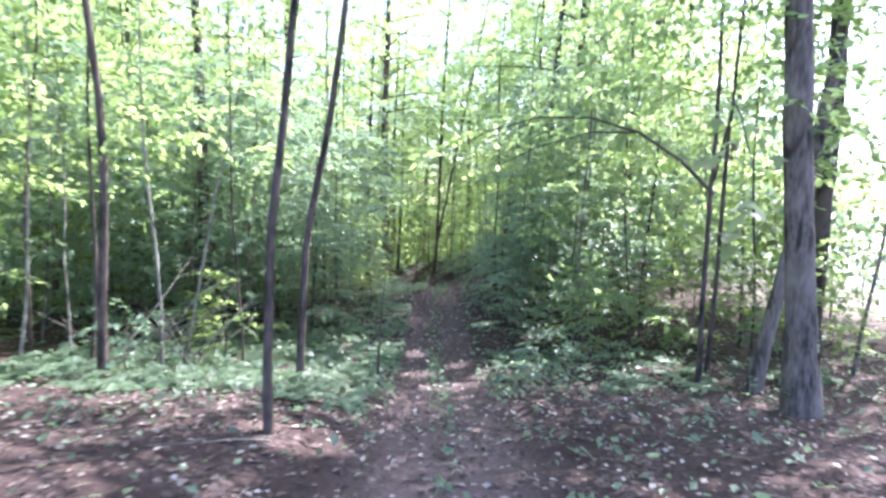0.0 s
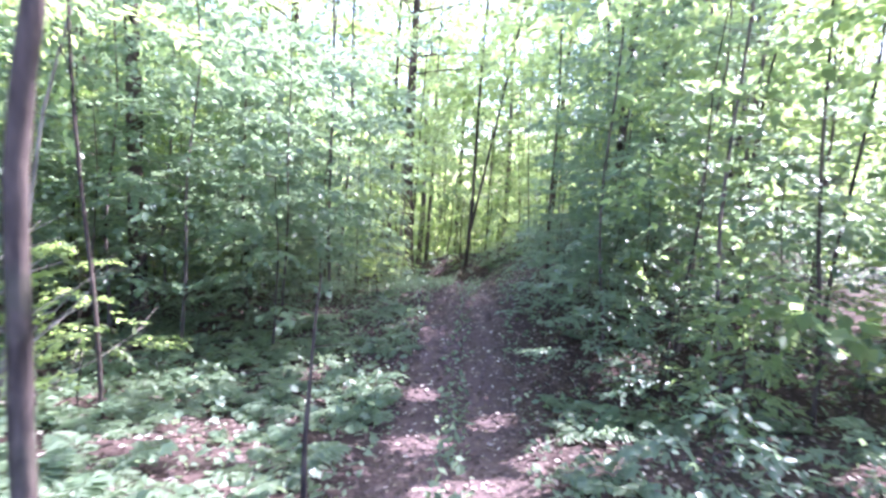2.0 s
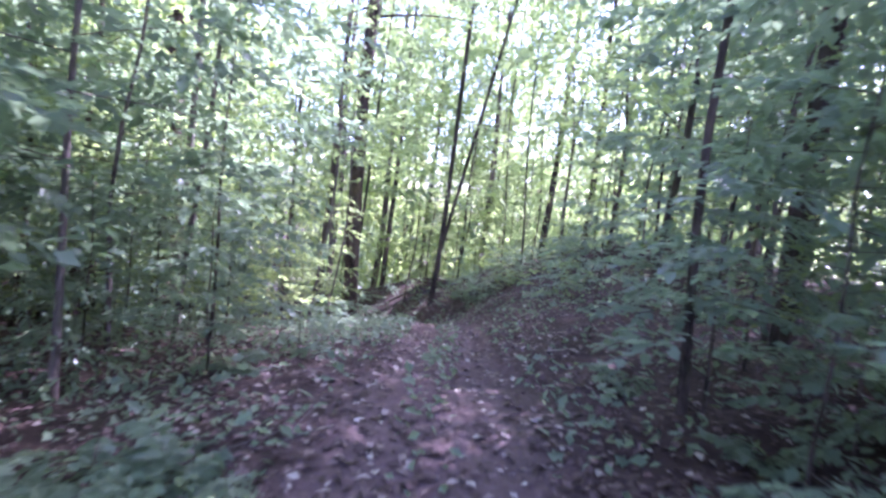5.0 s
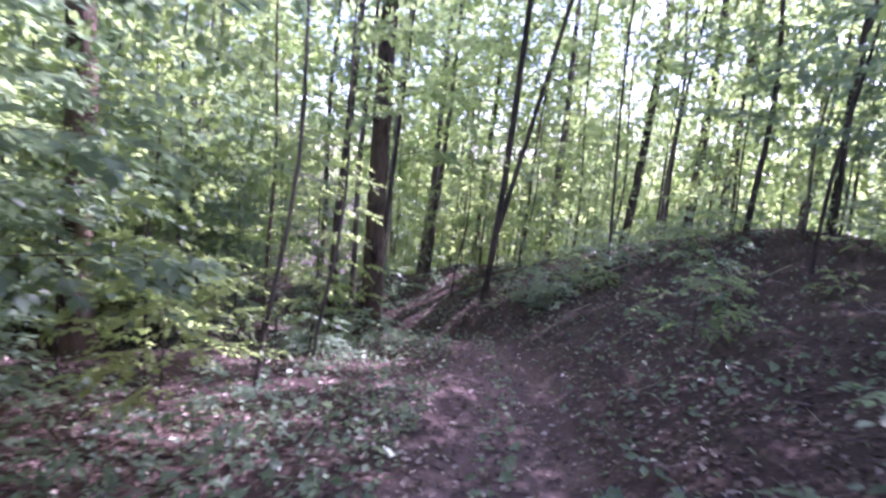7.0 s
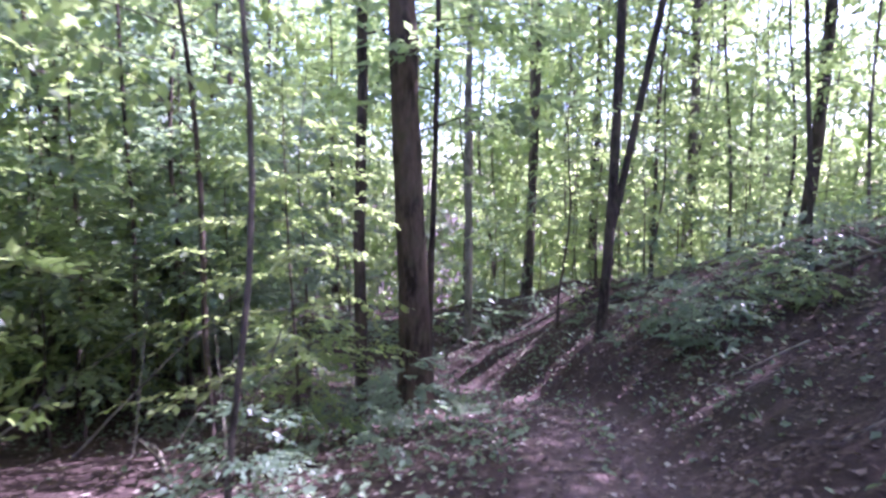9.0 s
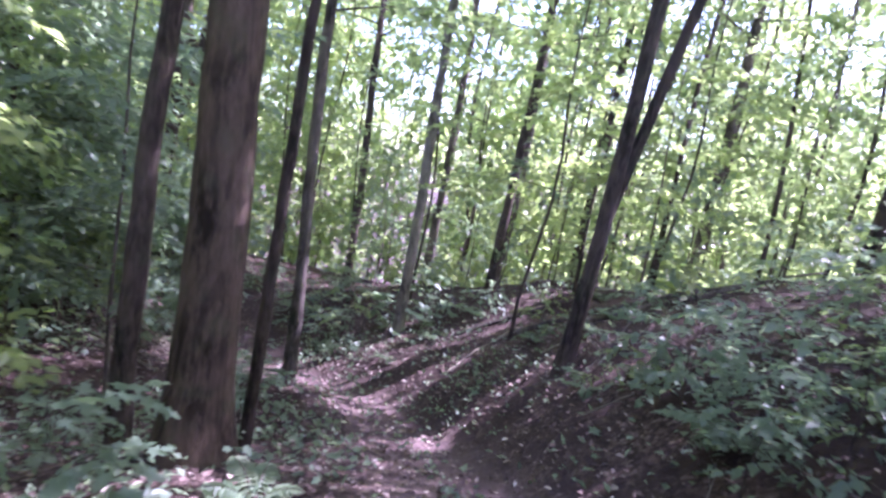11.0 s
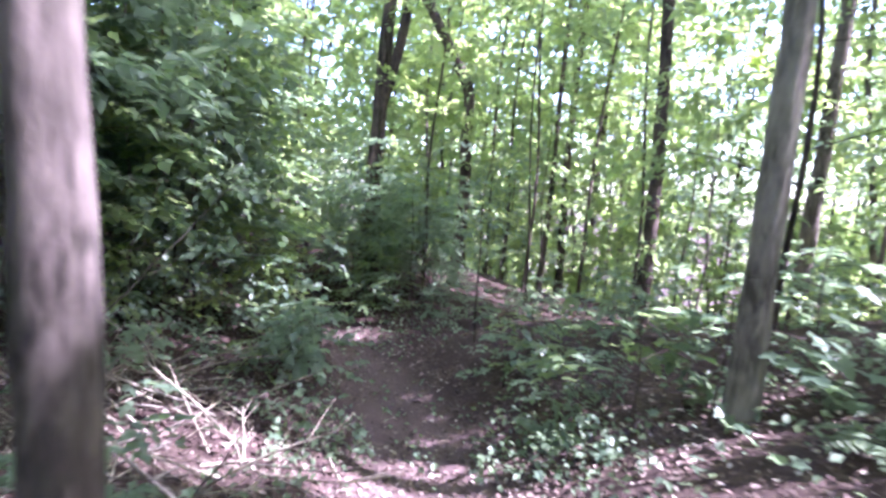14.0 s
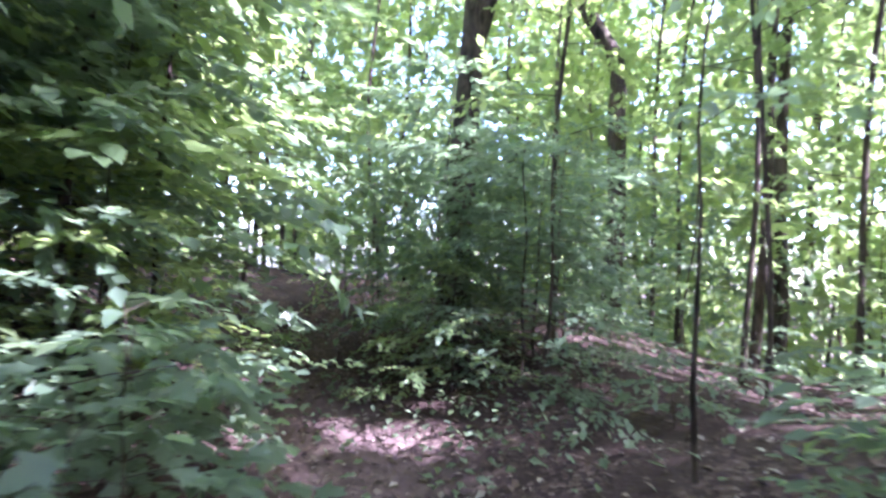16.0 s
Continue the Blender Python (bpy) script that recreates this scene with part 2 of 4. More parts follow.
# ---- the lake below the hill ----
def lake():
    m, nd, lk, b = material("lake_water", 0.12, 0.5)
    b.inputs["Base Color"].default_value = (0.10, 0.14, 0.16, 1)
    bumped(nd, lk, b, noise_tex(nd, lk, 0.6, 4), 0.25, 0.2)
    v = np.array([[14, -300, -9.0], [900, -300, -9.0], [900, 900, -9.0], [14, 900, -9.0]])
    tagged(mesh_object("water", v, np.array([[0, 1, 2, 3]]), m, smooth=False), "pale lake water below the wooded hill", "water", kind="structure")


lake()

# ---- plant parts ----
def tube(points, radii, sides=8, rough=0.0, seed=0):
    """A closed tapering tube along points; returns vertices and quads."""
    p = np.asarray(points, float)
    r = np.asarray(radii, float)
    t = np.gradient(p, axis=0)
    t /= np.linalg.norm(t, axis=1, keepdims=True) + 1e-9
    ref = np.where(np.abs(t[:, 2:3]) > 0.8, np.array([[1.0, 0, 0]]), np.array([[0, 0, 1.0]]))
    u = np.cross(t, ref)
    u /= np.linalg.norm(u, axis=1, keepdims=True) + 1e-9
    v = np.cross(t, u)
    a = np.linspace(0, 2 * np.pi, sides, endpoint=False)
    ring = r[:, None] * np.ones(sides)
    if rough:
        g = np.random.RandomState(seed)
        lobes = sum(np.sin(a * k + g.uniform(0, 6.28)) * g.uniform(0.3, 1) / k for k in (2, 3, 5))
        ring = ring * (1 + rough * lobes + rough * 0.5 * g.standard_normal(ring.shape))
    verts = (p[:, None] + ring[..., None] * (np.cos(a)[:, None] * u[:, None] + np.sin(a)[:, None] * v[:, None])).reshape(-1, 3)
    n = len(p)
    i = np.arange(n * sides).reshape(n, sides)
    j = np.roll(i, -1, axis=1)
    f = np.stack([i[:-1], j[:-1], j[1:], i[1:]], -1).reshape(-1, 4)
    return verts, f


def joined(pieces):
    vs, fs, n = [], [], 0
    for v, f in pieces:
        vs.append(v)
        fs.append(f + n)
        n += len(v)
    return np.concatenate(vs), np.concatenate(fs)


KITE = np.array([[0, 0, 0], [0.42, 0.33, 0.06], [1.0, 0, -0.10], [0.42, -0.33, 0.06]])
LOBED = np.array([[0, 0, 0], [0.02, 0.34, 0.03], [0.34, 0.26, 0.03], [0.46, 0.5, 0.02], [0.62, 0.24, 0.02], [1.0, 0, -0.08],
                  [0.62, -0.24, 0.02], [0.46, -0.5, 0.02], [0.34, -0.26, 0.03], [0.02, -0.34, 0.03]])
BROAD = np.array([[0.3, 0, -0.03], [0, 0, 0], [-0.1, 0.25, 0.02], [0.12, 0.21, 0.03], [0.36, 0.56, -0.03], [0.47, 0.22, 0.03], [0.7, 0.24, 0.0], [1.0, 0, -0.12],
                  [0.7, -0.24, 0.0], [0.47, -0.22, 0.03], [0.36, -0.56, -0.03], [0.12, -0.21, 0.03], [-0.1, -0.25, 0.02]])
BROAD_F = np.array([[0, k + 1, k] for k in range(1, 12)] + [[0, 1, 12]])
OVATE = np.array([[0, 0, 0], [0.22, 0.26, 0.04], [0.55, 0.32, 0.03], [1.0, 0, -0.12], [0.55, -0.32, 0.03], [0.22, -0.26, 0.04]])
OVATE_F = np.array([[0, 2, 1], [0, 3, 2], [0, 5, 4], [0, 4, 3]])
KITE_F = np.array([[0, 2, 1], [0, 3, 2]])
LOBED_F = np.array([[0, 2, 1], [0, 5, 2], [2, 4, 3], [2, 5, 4], [0, 9, 8], [0, 8, 5], [8, 7, 6], [8, 6, 5]])


def rotations(yaw, pitch, roll):
    cy, sy, cp, sp, cr, sr = np.cos(yaw), np.sin(yaw), np.cos(pitch), np.sin(pitch), np.cos(roll), np.sin(roll)
    o, z = np.ones_like(yaw), np.zeros_like(yaw)
    ry = np.stack([np.stack([cy, -sy, z], -1), np.stack([sy, cy, z], -1), np.stack([z, z, o], -1)], -2)
    rp = np.stack([np.stack([cp, z, -sp], -1), np.stack([z, o, z], -1), np.stack([sp, z, cp], -1)], -2)
    rr = np.stack([np.stack([o, z, z], -1), np.stack([z, cr, -sr], -1), np.stack([z, sr, cr], -1)], -2)
    return ry @ rp @ rr


def leaves(pos, yaw, pitch, roll, size, lobed=False):
    shape, faces = (OVATE, OVATE_F) if lobed == "ovate" else (BROAD, BROAD_F) if lobed == "broad" else (LOBED, LOBED_F) if lobed else (KITE, KITE_F)
    m = rotations(yaw, pitch, roll) * np.asarray(size)[:, None, None]
    v = np.einsum("nij,kj->nki", m, shape) + np.asarray(pos)[:, None]
    f = faces[None] + (np.arange(len(v)) * len(shape))[:, None, None]
    return v.reshape(-1, 3), f.reshape(-1, 3)


def sprays(rng, start, yaw, pitch, length, leaf, per=14, lobed=False, flat=0.28):
    """Flat twigs of leaves: at start, along yaw, per leaves each, alternating."""
    n = len(start)
    k = np.arange(per)
    s = (k + 1.0) / per
    side = np.where(k % 2, 1.0, -1.0)
    along = s[None] * length[:, None]
    droop = -0.16 * (s[None] ** 2) * length[:, None]
    d = np.stack([np.cos(yaw) * np.cos(pitch), np.sin(yaw) * np.cos(pitch), np.sin(pitch)], -1)
    pos = start[:, None] + d[:, None] * along[..., None]
    pos[..., 2] += droop
    pos += rng.normal(0, 0.03, pos.shape) * length[:, None, None]
    lyaw = yaw[:, None] + side[None] * (0.95 - 0.75 * s[None]) + rng.normal(0, 0.3, (n, per))
    lp = pitch[:, None] - 0.15 + rng.normal(0, flat, (n, per))
    lr = rng.normal(0, flat, (n, per))
    size = leaf * rng.uniform(0.65, 1.2, (n, per))
    return leaves(pos.reshape(-1, 3), lyaw.ravel(), lp.ravel(), lr.ravel(), size.ravel(), lobed)


def path_clear(points, clear):
    """True where a point stays clear of the trail at head height."""
    tt = _dense[(_dense[:, 0] > -6.5) & (_dense[:, 1] > -1), :3] + np.array([0, 0, 1.15])
    ok = np.ones(len(points), bool)
    for i in range(0, len(points), 20000):
        d = np.linalg.norm(points[i:i + 20000, None] - tt[None], axis=-1).min(1)
        ok[i:i + 20000] = d > clear
    return ok


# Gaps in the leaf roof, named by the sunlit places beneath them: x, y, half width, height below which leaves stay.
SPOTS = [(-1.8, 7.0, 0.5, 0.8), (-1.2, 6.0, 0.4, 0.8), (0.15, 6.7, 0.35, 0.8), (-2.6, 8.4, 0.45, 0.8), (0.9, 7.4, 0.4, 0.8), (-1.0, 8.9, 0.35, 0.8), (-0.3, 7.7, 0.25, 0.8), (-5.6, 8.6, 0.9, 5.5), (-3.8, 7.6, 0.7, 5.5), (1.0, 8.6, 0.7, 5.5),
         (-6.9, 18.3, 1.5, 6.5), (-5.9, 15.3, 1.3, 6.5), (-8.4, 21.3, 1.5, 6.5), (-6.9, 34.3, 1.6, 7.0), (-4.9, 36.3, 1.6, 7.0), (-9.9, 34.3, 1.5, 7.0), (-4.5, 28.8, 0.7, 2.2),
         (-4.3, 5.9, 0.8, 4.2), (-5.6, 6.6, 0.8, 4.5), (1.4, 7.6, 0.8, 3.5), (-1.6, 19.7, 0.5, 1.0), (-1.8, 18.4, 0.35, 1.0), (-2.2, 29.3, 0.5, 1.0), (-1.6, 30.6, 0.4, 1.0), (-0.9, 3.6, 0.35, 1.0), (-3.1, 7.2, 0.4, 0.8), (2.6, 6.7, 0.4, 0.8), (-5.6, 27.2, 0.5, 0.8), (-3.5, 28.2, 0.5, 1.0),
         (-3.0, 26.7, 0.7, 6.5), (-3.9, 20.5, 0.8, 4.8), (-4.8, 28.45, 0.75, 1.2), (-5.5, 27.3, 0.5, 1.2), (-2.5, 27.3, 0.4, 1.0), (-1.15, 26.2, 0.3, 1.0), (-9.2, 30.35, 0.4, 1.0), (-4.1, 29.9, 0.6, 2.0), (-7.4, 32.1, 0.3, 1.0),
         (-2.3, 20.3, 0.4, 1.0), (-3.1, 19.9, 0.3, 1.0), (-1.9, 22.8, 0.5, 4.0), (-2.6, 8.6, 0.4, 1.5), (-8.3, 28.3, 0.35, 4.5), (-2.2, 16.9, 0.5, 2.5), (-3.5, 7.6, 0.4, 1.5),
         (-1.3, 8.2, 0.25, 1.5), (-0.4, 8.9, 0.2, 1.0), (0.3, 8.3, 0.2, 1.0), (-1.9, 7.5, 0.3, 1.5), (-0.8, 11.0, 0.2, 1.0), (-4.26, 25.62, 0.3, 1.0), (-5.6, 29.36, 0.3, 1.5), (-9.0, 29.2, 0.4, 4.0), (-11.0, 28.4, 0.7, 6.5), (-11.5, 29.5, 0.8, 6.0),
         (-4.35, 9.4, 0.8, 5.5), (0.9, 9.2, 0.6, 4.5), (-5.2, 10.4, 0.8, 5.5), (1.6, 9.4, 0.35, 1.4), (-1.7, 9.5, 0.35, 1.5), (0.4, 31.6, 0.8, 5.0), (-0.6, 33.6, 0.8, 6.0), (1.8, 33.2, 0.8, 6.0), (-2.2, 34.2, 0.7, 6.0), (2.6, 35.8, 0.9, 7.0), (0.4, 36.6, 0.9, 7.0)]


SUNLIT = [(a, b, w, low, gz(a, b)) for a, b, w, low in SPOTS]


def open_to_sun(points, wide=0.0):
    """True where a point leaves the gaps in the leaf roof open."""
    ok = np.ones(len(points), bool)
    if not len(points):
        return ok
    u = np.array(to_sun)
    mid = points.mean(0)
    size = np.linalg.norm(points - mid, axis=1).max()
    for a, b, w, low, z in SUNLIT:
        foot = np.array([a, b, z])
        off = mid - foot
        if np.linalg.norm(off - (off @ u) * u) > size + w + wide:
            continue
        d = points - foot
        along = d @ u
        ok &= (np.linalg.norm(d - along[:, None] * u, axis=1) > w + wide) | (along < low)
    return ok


def grow(rng, height, r, lean=(0, 0), first=0.25, branches=14, reach=1.4, leaf=0.085, per=14, tuft=5, rise=0.25, wobble=0.03, sides=8,
         spray_len=0.5, lobed=False, base_flare=1.25, top_taper=0.25, flat=0.28, bend=None, sweep=0.0):
    """A stem with limbs and the leaves on them; returns wood and leaf meshes in the tree's own space."""
    n = max(8, int(height / (0.25 if sweep or sides > 8 else 0.6)))
    s = np.linspace(0, 1, n)
    ph = rng.uniform(0, 6.28, 4)
    wx = wobble * height * 0.25 * (np.sin(s * 5 + ph[0]) - np.sin(ph[0]) + 0.5 * np.sin(s * 11 + ph[1]) - 0.5 * np.sin(ph[1]))
    wy = wobble * height * 0.25 * (np.sin(s * 4.3 + ph[2]) - np.sin(ph[2]) + 0.5 * np.sin(s * 12 + ph[3]) - 0.5 * np.sin(ph[3]))
    stem = np.stack([lean[0] * s * height + wx, lean[1] * s * height + wy, s * height - 0.25 * (s == 0)], -1)
    if sweep:
        stem[:, 0] += sweep * (np.exp(-s * height / 0.45) - 0.55 * np.exp(-((s * height - 1.5) / 0.7) ** 2))
    if bend is not None:
        over = np.clip(s * height - bend[0], 0, bend[3])
        stem[:, 0] += bend[1] * over
        stem[:, 1] += bend[2] * over
    rad = r * (1 - (1 - top_taper) * s) * (1 + (base_flare - 1) * np.exp(-s * height / 0.25))
    if sides > 8:
        for _k in range(int(height / 1.2)):
            h0 = rng.uniform(0.3, height)
            rad = rad * (1 + rng.uniform(-0.06, 0.12) * np.exp(-((s * height - h0) / 0.22) ** 2))
        drift = np.cumsum(rng.normal(0, 0.006, (n, 2)), 0)
        stem[:, :2] += drift * np.clip(s * height / 2, 0, 1)[:, None]
    trunk = tube(stem, rad, sides, 0.07, int(rng.randint(1 << 30)))
    wood = []
    starts, yaws, pits, lens = [], [], [], []
    for b in range(branches):
        f = first + (0.97 - first) * (b + rng.uniform(0, 1)) / branches
        at = np.array([np.interp(f, s, stem[:, i]) for i in range(3)])
        a = b * 2.4 + rng.uniform(-0.5, 0.5)
        length = reach * rng.uniform(0.6, 1.15) * (1.0 - 0.45 * (f - first) / (1 - first))
        q = np.linspace(0, 1, 6)
        out = np.stack([np.cos(a) * q * length, np.sin(a) * q * length, rise * length * (q - 0.55 * q ** 2)], -1)
        out[:, :2] += rng.normal(0, 0.03 * length, (6, 2)) * q[:, None]
        limb = at + out
        lr = max(0.004, np.interp(f, s, rad) * 0.3)
        wood.append(tube(limb[::2] if lr < 0.03 else limb, lr * (1 - 0.8 * (q[::2] if lr < 0.03 else q)), 3 if lr < 0.03 else 5))
        for j in range(tuft):
            g = 0.25 + 0.75 * (j + rng.uniform(0, 1)) / tuft
            starts.append([np.interp(g, q, limb[:, i]) for i in range(3)])
            yaws.append(a + (1 if j % 2 else -1) * rng.uniform(0.4, 1.1))
            pits.append(rng.normal(-0.05, 0.18 + 0.4 * (flat > 0.3)))
            lens.append(spray_len * rng.uniform(0.7, 1.2))
        starts.append(limb[-2]), yaws.append(a), pits.append(-0.05), lens.append(spray_len)
    crown = sprays(rng, np.array(starts), np.array(yaws), np.array(pits), np.array(lens), leaf, per, lobed, flat)
    return (trunk, wood), crown


def plant(name, at, wood, crown, wood_mat, leaf_mat, label, category, group="", cull=0.0, split=False):
    """One tree or bush: an empty at its foot with trunk and crown."""
    root = new(name)
    root.matrix_basis = Matrix.Translation(at)
    root.empty_display_size = 0.1
    trunk, limbs = wood
    mesh_object("trunk", *trunk, wood_mat, root)
    if split:
        for v, f in limbs:
            mesh_object("branch", v, f, wood_mat, root)
    elif limbs:
        tagged(mesh_object("branchwork", *joined(limbs), wood_mat, root), kind="stuff")
    if crown is not None:
        v, f = crown
        if cull:
            centre = v[f[:, 0]] + np.array(at)
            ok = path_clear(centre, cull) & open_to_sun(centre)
            f = f[ok]
        mesh_object("crown", v, f, leaf_mat, root)
    return tagged(root, label, category, group)


rng = np.random.RandomState(7)

# ---- the standing trees along the trail ----
# x, y, height, radius, lean x, lean y, bark, first branch, reach, branches, label
STEMS = [
    (-1.18, 3.58, 9, 0.031, 0.066, 0.045, BARK, 0.42, 1.6, 16, "slender dark young tree beside the trail"),
    (-1.37, 5.16, 9, 0.035, 0.13, -0.05, BARK, 0.37, 1.8, 16, "slender leaning young tree above ferns"),
    (2.68, 5.73, 6, 0.029, 0.0, 0.0, BARK, 0.34, 1.5, 14, "thin young tree with a forked limb"),
    (2.95, 6.15, 7, 0.026, 0.02, 0.0, BARK, 0.37, 1.3, 13, "thin dark sapling beside a bigger trunk"),
    (3.14, 4.76, 16, 0.12, -0.085, 0.01, BARK_GREY, 0.34, 3.2, 20, "stout grey-barked tree at the edge of a clearing"),
    (3.19, 5.66, 12, 0.075, 0.18, 0.05, BARK_GREY, 0.32, 2.2, 16, "grey leaning tree beside a stout trunk"),
    (-4.70, 11.27, 14, 0.12, -0.03, -0.02, BARK, 0.30, 2.4, 18, "dark tree in the shade behind saplings"),
    (2.89, 12.93, 16, 0.135, 0.02, 0.0, BARK, 0.25, 2.8, 18, "dark-barked tree above the trail bank"),
    (2.35, 13.6, 13, 0.08, 0.03, 0.0, BARK, 0.25, 2.2, 16, "dark tree beside a larger trunk"),
    (-3.62, 16.96, 12, 0.055, 0.01, 0.0, BARK_PALE, 0.32, 1.6, 14, "pale slender tree in the shade"),
    (-5.16, 19.8, 17, 0.19, -0.02, 0.0, BARK_RED, 0.25, 3.0, 18, "stout reddish-brown tree in the hollow"),
    (-2.33, 23.48, 18, 0.19, -0.006, -0.02, BARK_RED, 0.32, 3.4, 20, "thick straight tree at the edge of the trail"),
    (-3.12, 23.65, 15, 0.082, -0.003, 0.003, BARK, 0.30, 2.2, 16, "straight dark tree beside a thick trunk"),
    (-2.45, 24.2, 11, 0.045, 0.03, -0.02, BARK, 0.32, 1.6, 14, "slim dark tree beside a thick trunk"),
    (-3.45, 26.35, 13, 0.077, -0.005, -0.02, BARK_GREY, 0.32, 2.0, 16, "weathered grey tree standing by the sunlit trail"),
    (-3.57, 29.93, 16, 0.1, 0.02, 0.0, BARK_PALE, 0.30, 2.6, 18, "pale straight tree behind a leafy bush"),
    (-3.34, 35.9, 17, 0.16, 0.02, 0.01, BARK_GREY, 0.25, 3.0, 18, "grey tree on the far slope"),
    (-12.6, 35.3, 16, 0.16, 0.0, 0.0, BARK, 0.25, 2.4, 16, "crooked dark tree at the top of the bank"),
    (-11.46, 37.84, 16, 0.11, 0.0, 0.0, BARK, 0.30, 2.2, 16, "straight dark tree on the bank"),
    (-10.72, 36.2, 15, 0.07, 0.014, 0.01, BARK, 0.30, 1.8, 16, "slim dark tree on the bank"),
    (-6.9, 34.2, 16, 0.11, -0.01, -0.01, BARK, 0.30, 2.6, 18, "tall dark tree on the slope"),
    (3.3, 31.0, 17, 0.14, 0.05, 0.0, BARK, 0.25, 3.0, 18, "stout dark tree on the hillside"),
    (-2.5, 31.8, 15, 0.1, 0.015, 0.0, BARK, 0.27, 2.8, 18, "slim dark tree on the litter bank"),
    (-10.95, 31.7, 17, 0.15, 0.02, 0.0, BARK, 0.25, 2.8, 18, "dark tree behind a thicket"),
]
standing = []
for x, y, h, r, lx, ly, mat, first, reach, nb, text in STEMS:
    big = h > 10
    nb = int(nb * (1.45 if y > 12 or not big else 1.15))
    if r >= 0.1 and y > 20:                            # spreading crowns high over the trail, enlarged out of view to shade the ground
        nb, reach, first = int(nb * 1.3), reach * 1.3, max(first, 0.4)
    wood, crown = grow(rng, h, r, (lx, ly), first, nb, reach, 0.15 if big else 0.11, 15, 8 if big else 6, 0.3, 0.012, 12 if r > 0.1 else 9,
                       0.8 if big else 0.55, base_flare=1.9 if r > 0.17 else 1.5 if r > 0.1 else 1.25, bend=(4.2, -0.3, -0.55, 2.2) if "crooked" in text else None,
                       sweep=0.09 if "slender" in text and y < 6 else 0.0)
    standing.append(plant("tree", (x, y, gz(x, y)), wood, crown, mat, LEAF if rng.rand() < 0.6 else LEAF_SUN, text, "tree", cull=0.7, split=True))


def second_stem(root, h0, x, y, length, r):
    """The other half of a forked tree, parting from the trunk at height h0."""
    q = np.linspace(0, 1, 14)
    p = np.stack([x * (1 - np.exp(-q * 4)) + 0.02 * length * q, y * (1 - np.exp(-q * 4)), h0 + q * length], -1)
    mesh_object("second_trunk", *tube(p, r * (1 - 0.6 * q), 10, 0.07, 8), BARK, root)


second_stem(standing[23], 2.9, 0.55, 0.35, 8.0, 0.1)


def arching_limb(root):
    """The long limb that reaches from the forked young tree over the trail."""
    p = np.array([[0, 0, 2.0], [-0.35, -0.02, 2.32], [-0.8, -0.05, 2.58], [-1.3, -0.1, 2.7], [-1.8, -0.15, 2.68], [-2.3, -0.2, 2.52], [-2.7, -0.2, 2.3]])
    mesh_object("branch", *tube(p, np.linspace(0.02, 0.004, 7), 6), BARK, root)
    q = np.array([[-0.8, -0.05, 2.58], [-1.2, 0.25, 2.6], [-1.7, 0.45, 2.45], [-2.1, 0.55, 2.25]])
    mesh_object("branch", *tube(q, np.linspace(0.012, 0.003, 4), 5), BARK, root)
    g = np.random.RandomState(9)
    st = np.concatenate([p[2:], q[1:], p[3:]])
    twigs = mesh_object("leaf_spray", *sprays(g, st, g.uniform(2.2, 4.2, len(st)), g.normal(-0.15, 0.15, len(st)), g.uniform(0.35, 0.6, len(st)), 0.10, 12, "ovate"), LEAF_SUN, root)
    tagged(twigs, kind="stuff")


arching_limb(standing[2])


def hanging_limb(root):
    """The thin limb that hangs from the same tree towards the start of the trail, with broad leaves at its end."""
    p = np.array([[0, 0, 2.15], [-0.3, -0.8, 2.55], [-0.7, -1.7, 2.62], [-1.1, -2.6, 2.4], [-1.32, -3.2, 2.05]])
    mesh_object("branch", *tube(p, np.linspace(0.014, 0.003, 5), 5), BARK, root)
    g = np.random.RandomState(19)
    st = np.concatenate([p[2:], p[3:] + np.array([0.05, 0.1, -0.1])])
    n = len(st)
    v, f = sprays(g, st, g.uniform(3.6, 5.4, n), g.normal(-0.5, 0.2, n), g.uniform(0.3, 0.45, n), 0.1, 5, "broad", 0.4)
    tagged(mesh_object("leaf_spray", v, f, LEAF, root), kind="stuff")


hanging_limb(standing[2])


def twin_tree():
    x, y = -0.41, 26.23
    z = gz(x, y)
    root = tagged(new("twin_tree"), "twin-stemmed dark tree leaning over the trail bank", "tree")
    root.matrix_basis = Matrix.Translation((x, y, z))
    s = np.linspace(0, 1, 40)
    up = s ** 1.35 * 16
    a = np.stack([0.03 * up + 0.05 * np.sin(s * 7), -0.02 * up, up - 0.3 * (s == 0)], -1)
    b = np.stack([0.045 + 0.03 * up + np.maximum(up - 1.55, 0) * 0.14, 0.06 - 0.01 * up, up * 0.95 - 0.3 * (s == 0)], -1)
    mesh_object("trunk", *tube(a, 0.078 * (1 - 0.5 * up / 16) * (1 + 0.3 * np.exp(-up / 0.3)), 12, 0.06, 5), BARK, root)
    mesh_object("second_trunk", *tube(b, 0.06 * (1 - 0.5 * up / 16) * (1 + 0.25 * np.exp(-up / 0.3)), 10, 0.06, 6), BARK, root)
    wood, crown = grow(rng, 16, 0.05, (0.05, -0.02), 0.3, 26, 3.0, 0.18, 14, 9, 0.3, 0.01, 6, 0.8)
    for v, f in wood[1]:
        mesh_object("branch", v, f, BARK, root)
    v, f = crown
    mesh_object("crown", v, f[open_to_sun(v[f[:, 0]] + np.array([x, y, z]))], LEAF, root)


twin_tree()
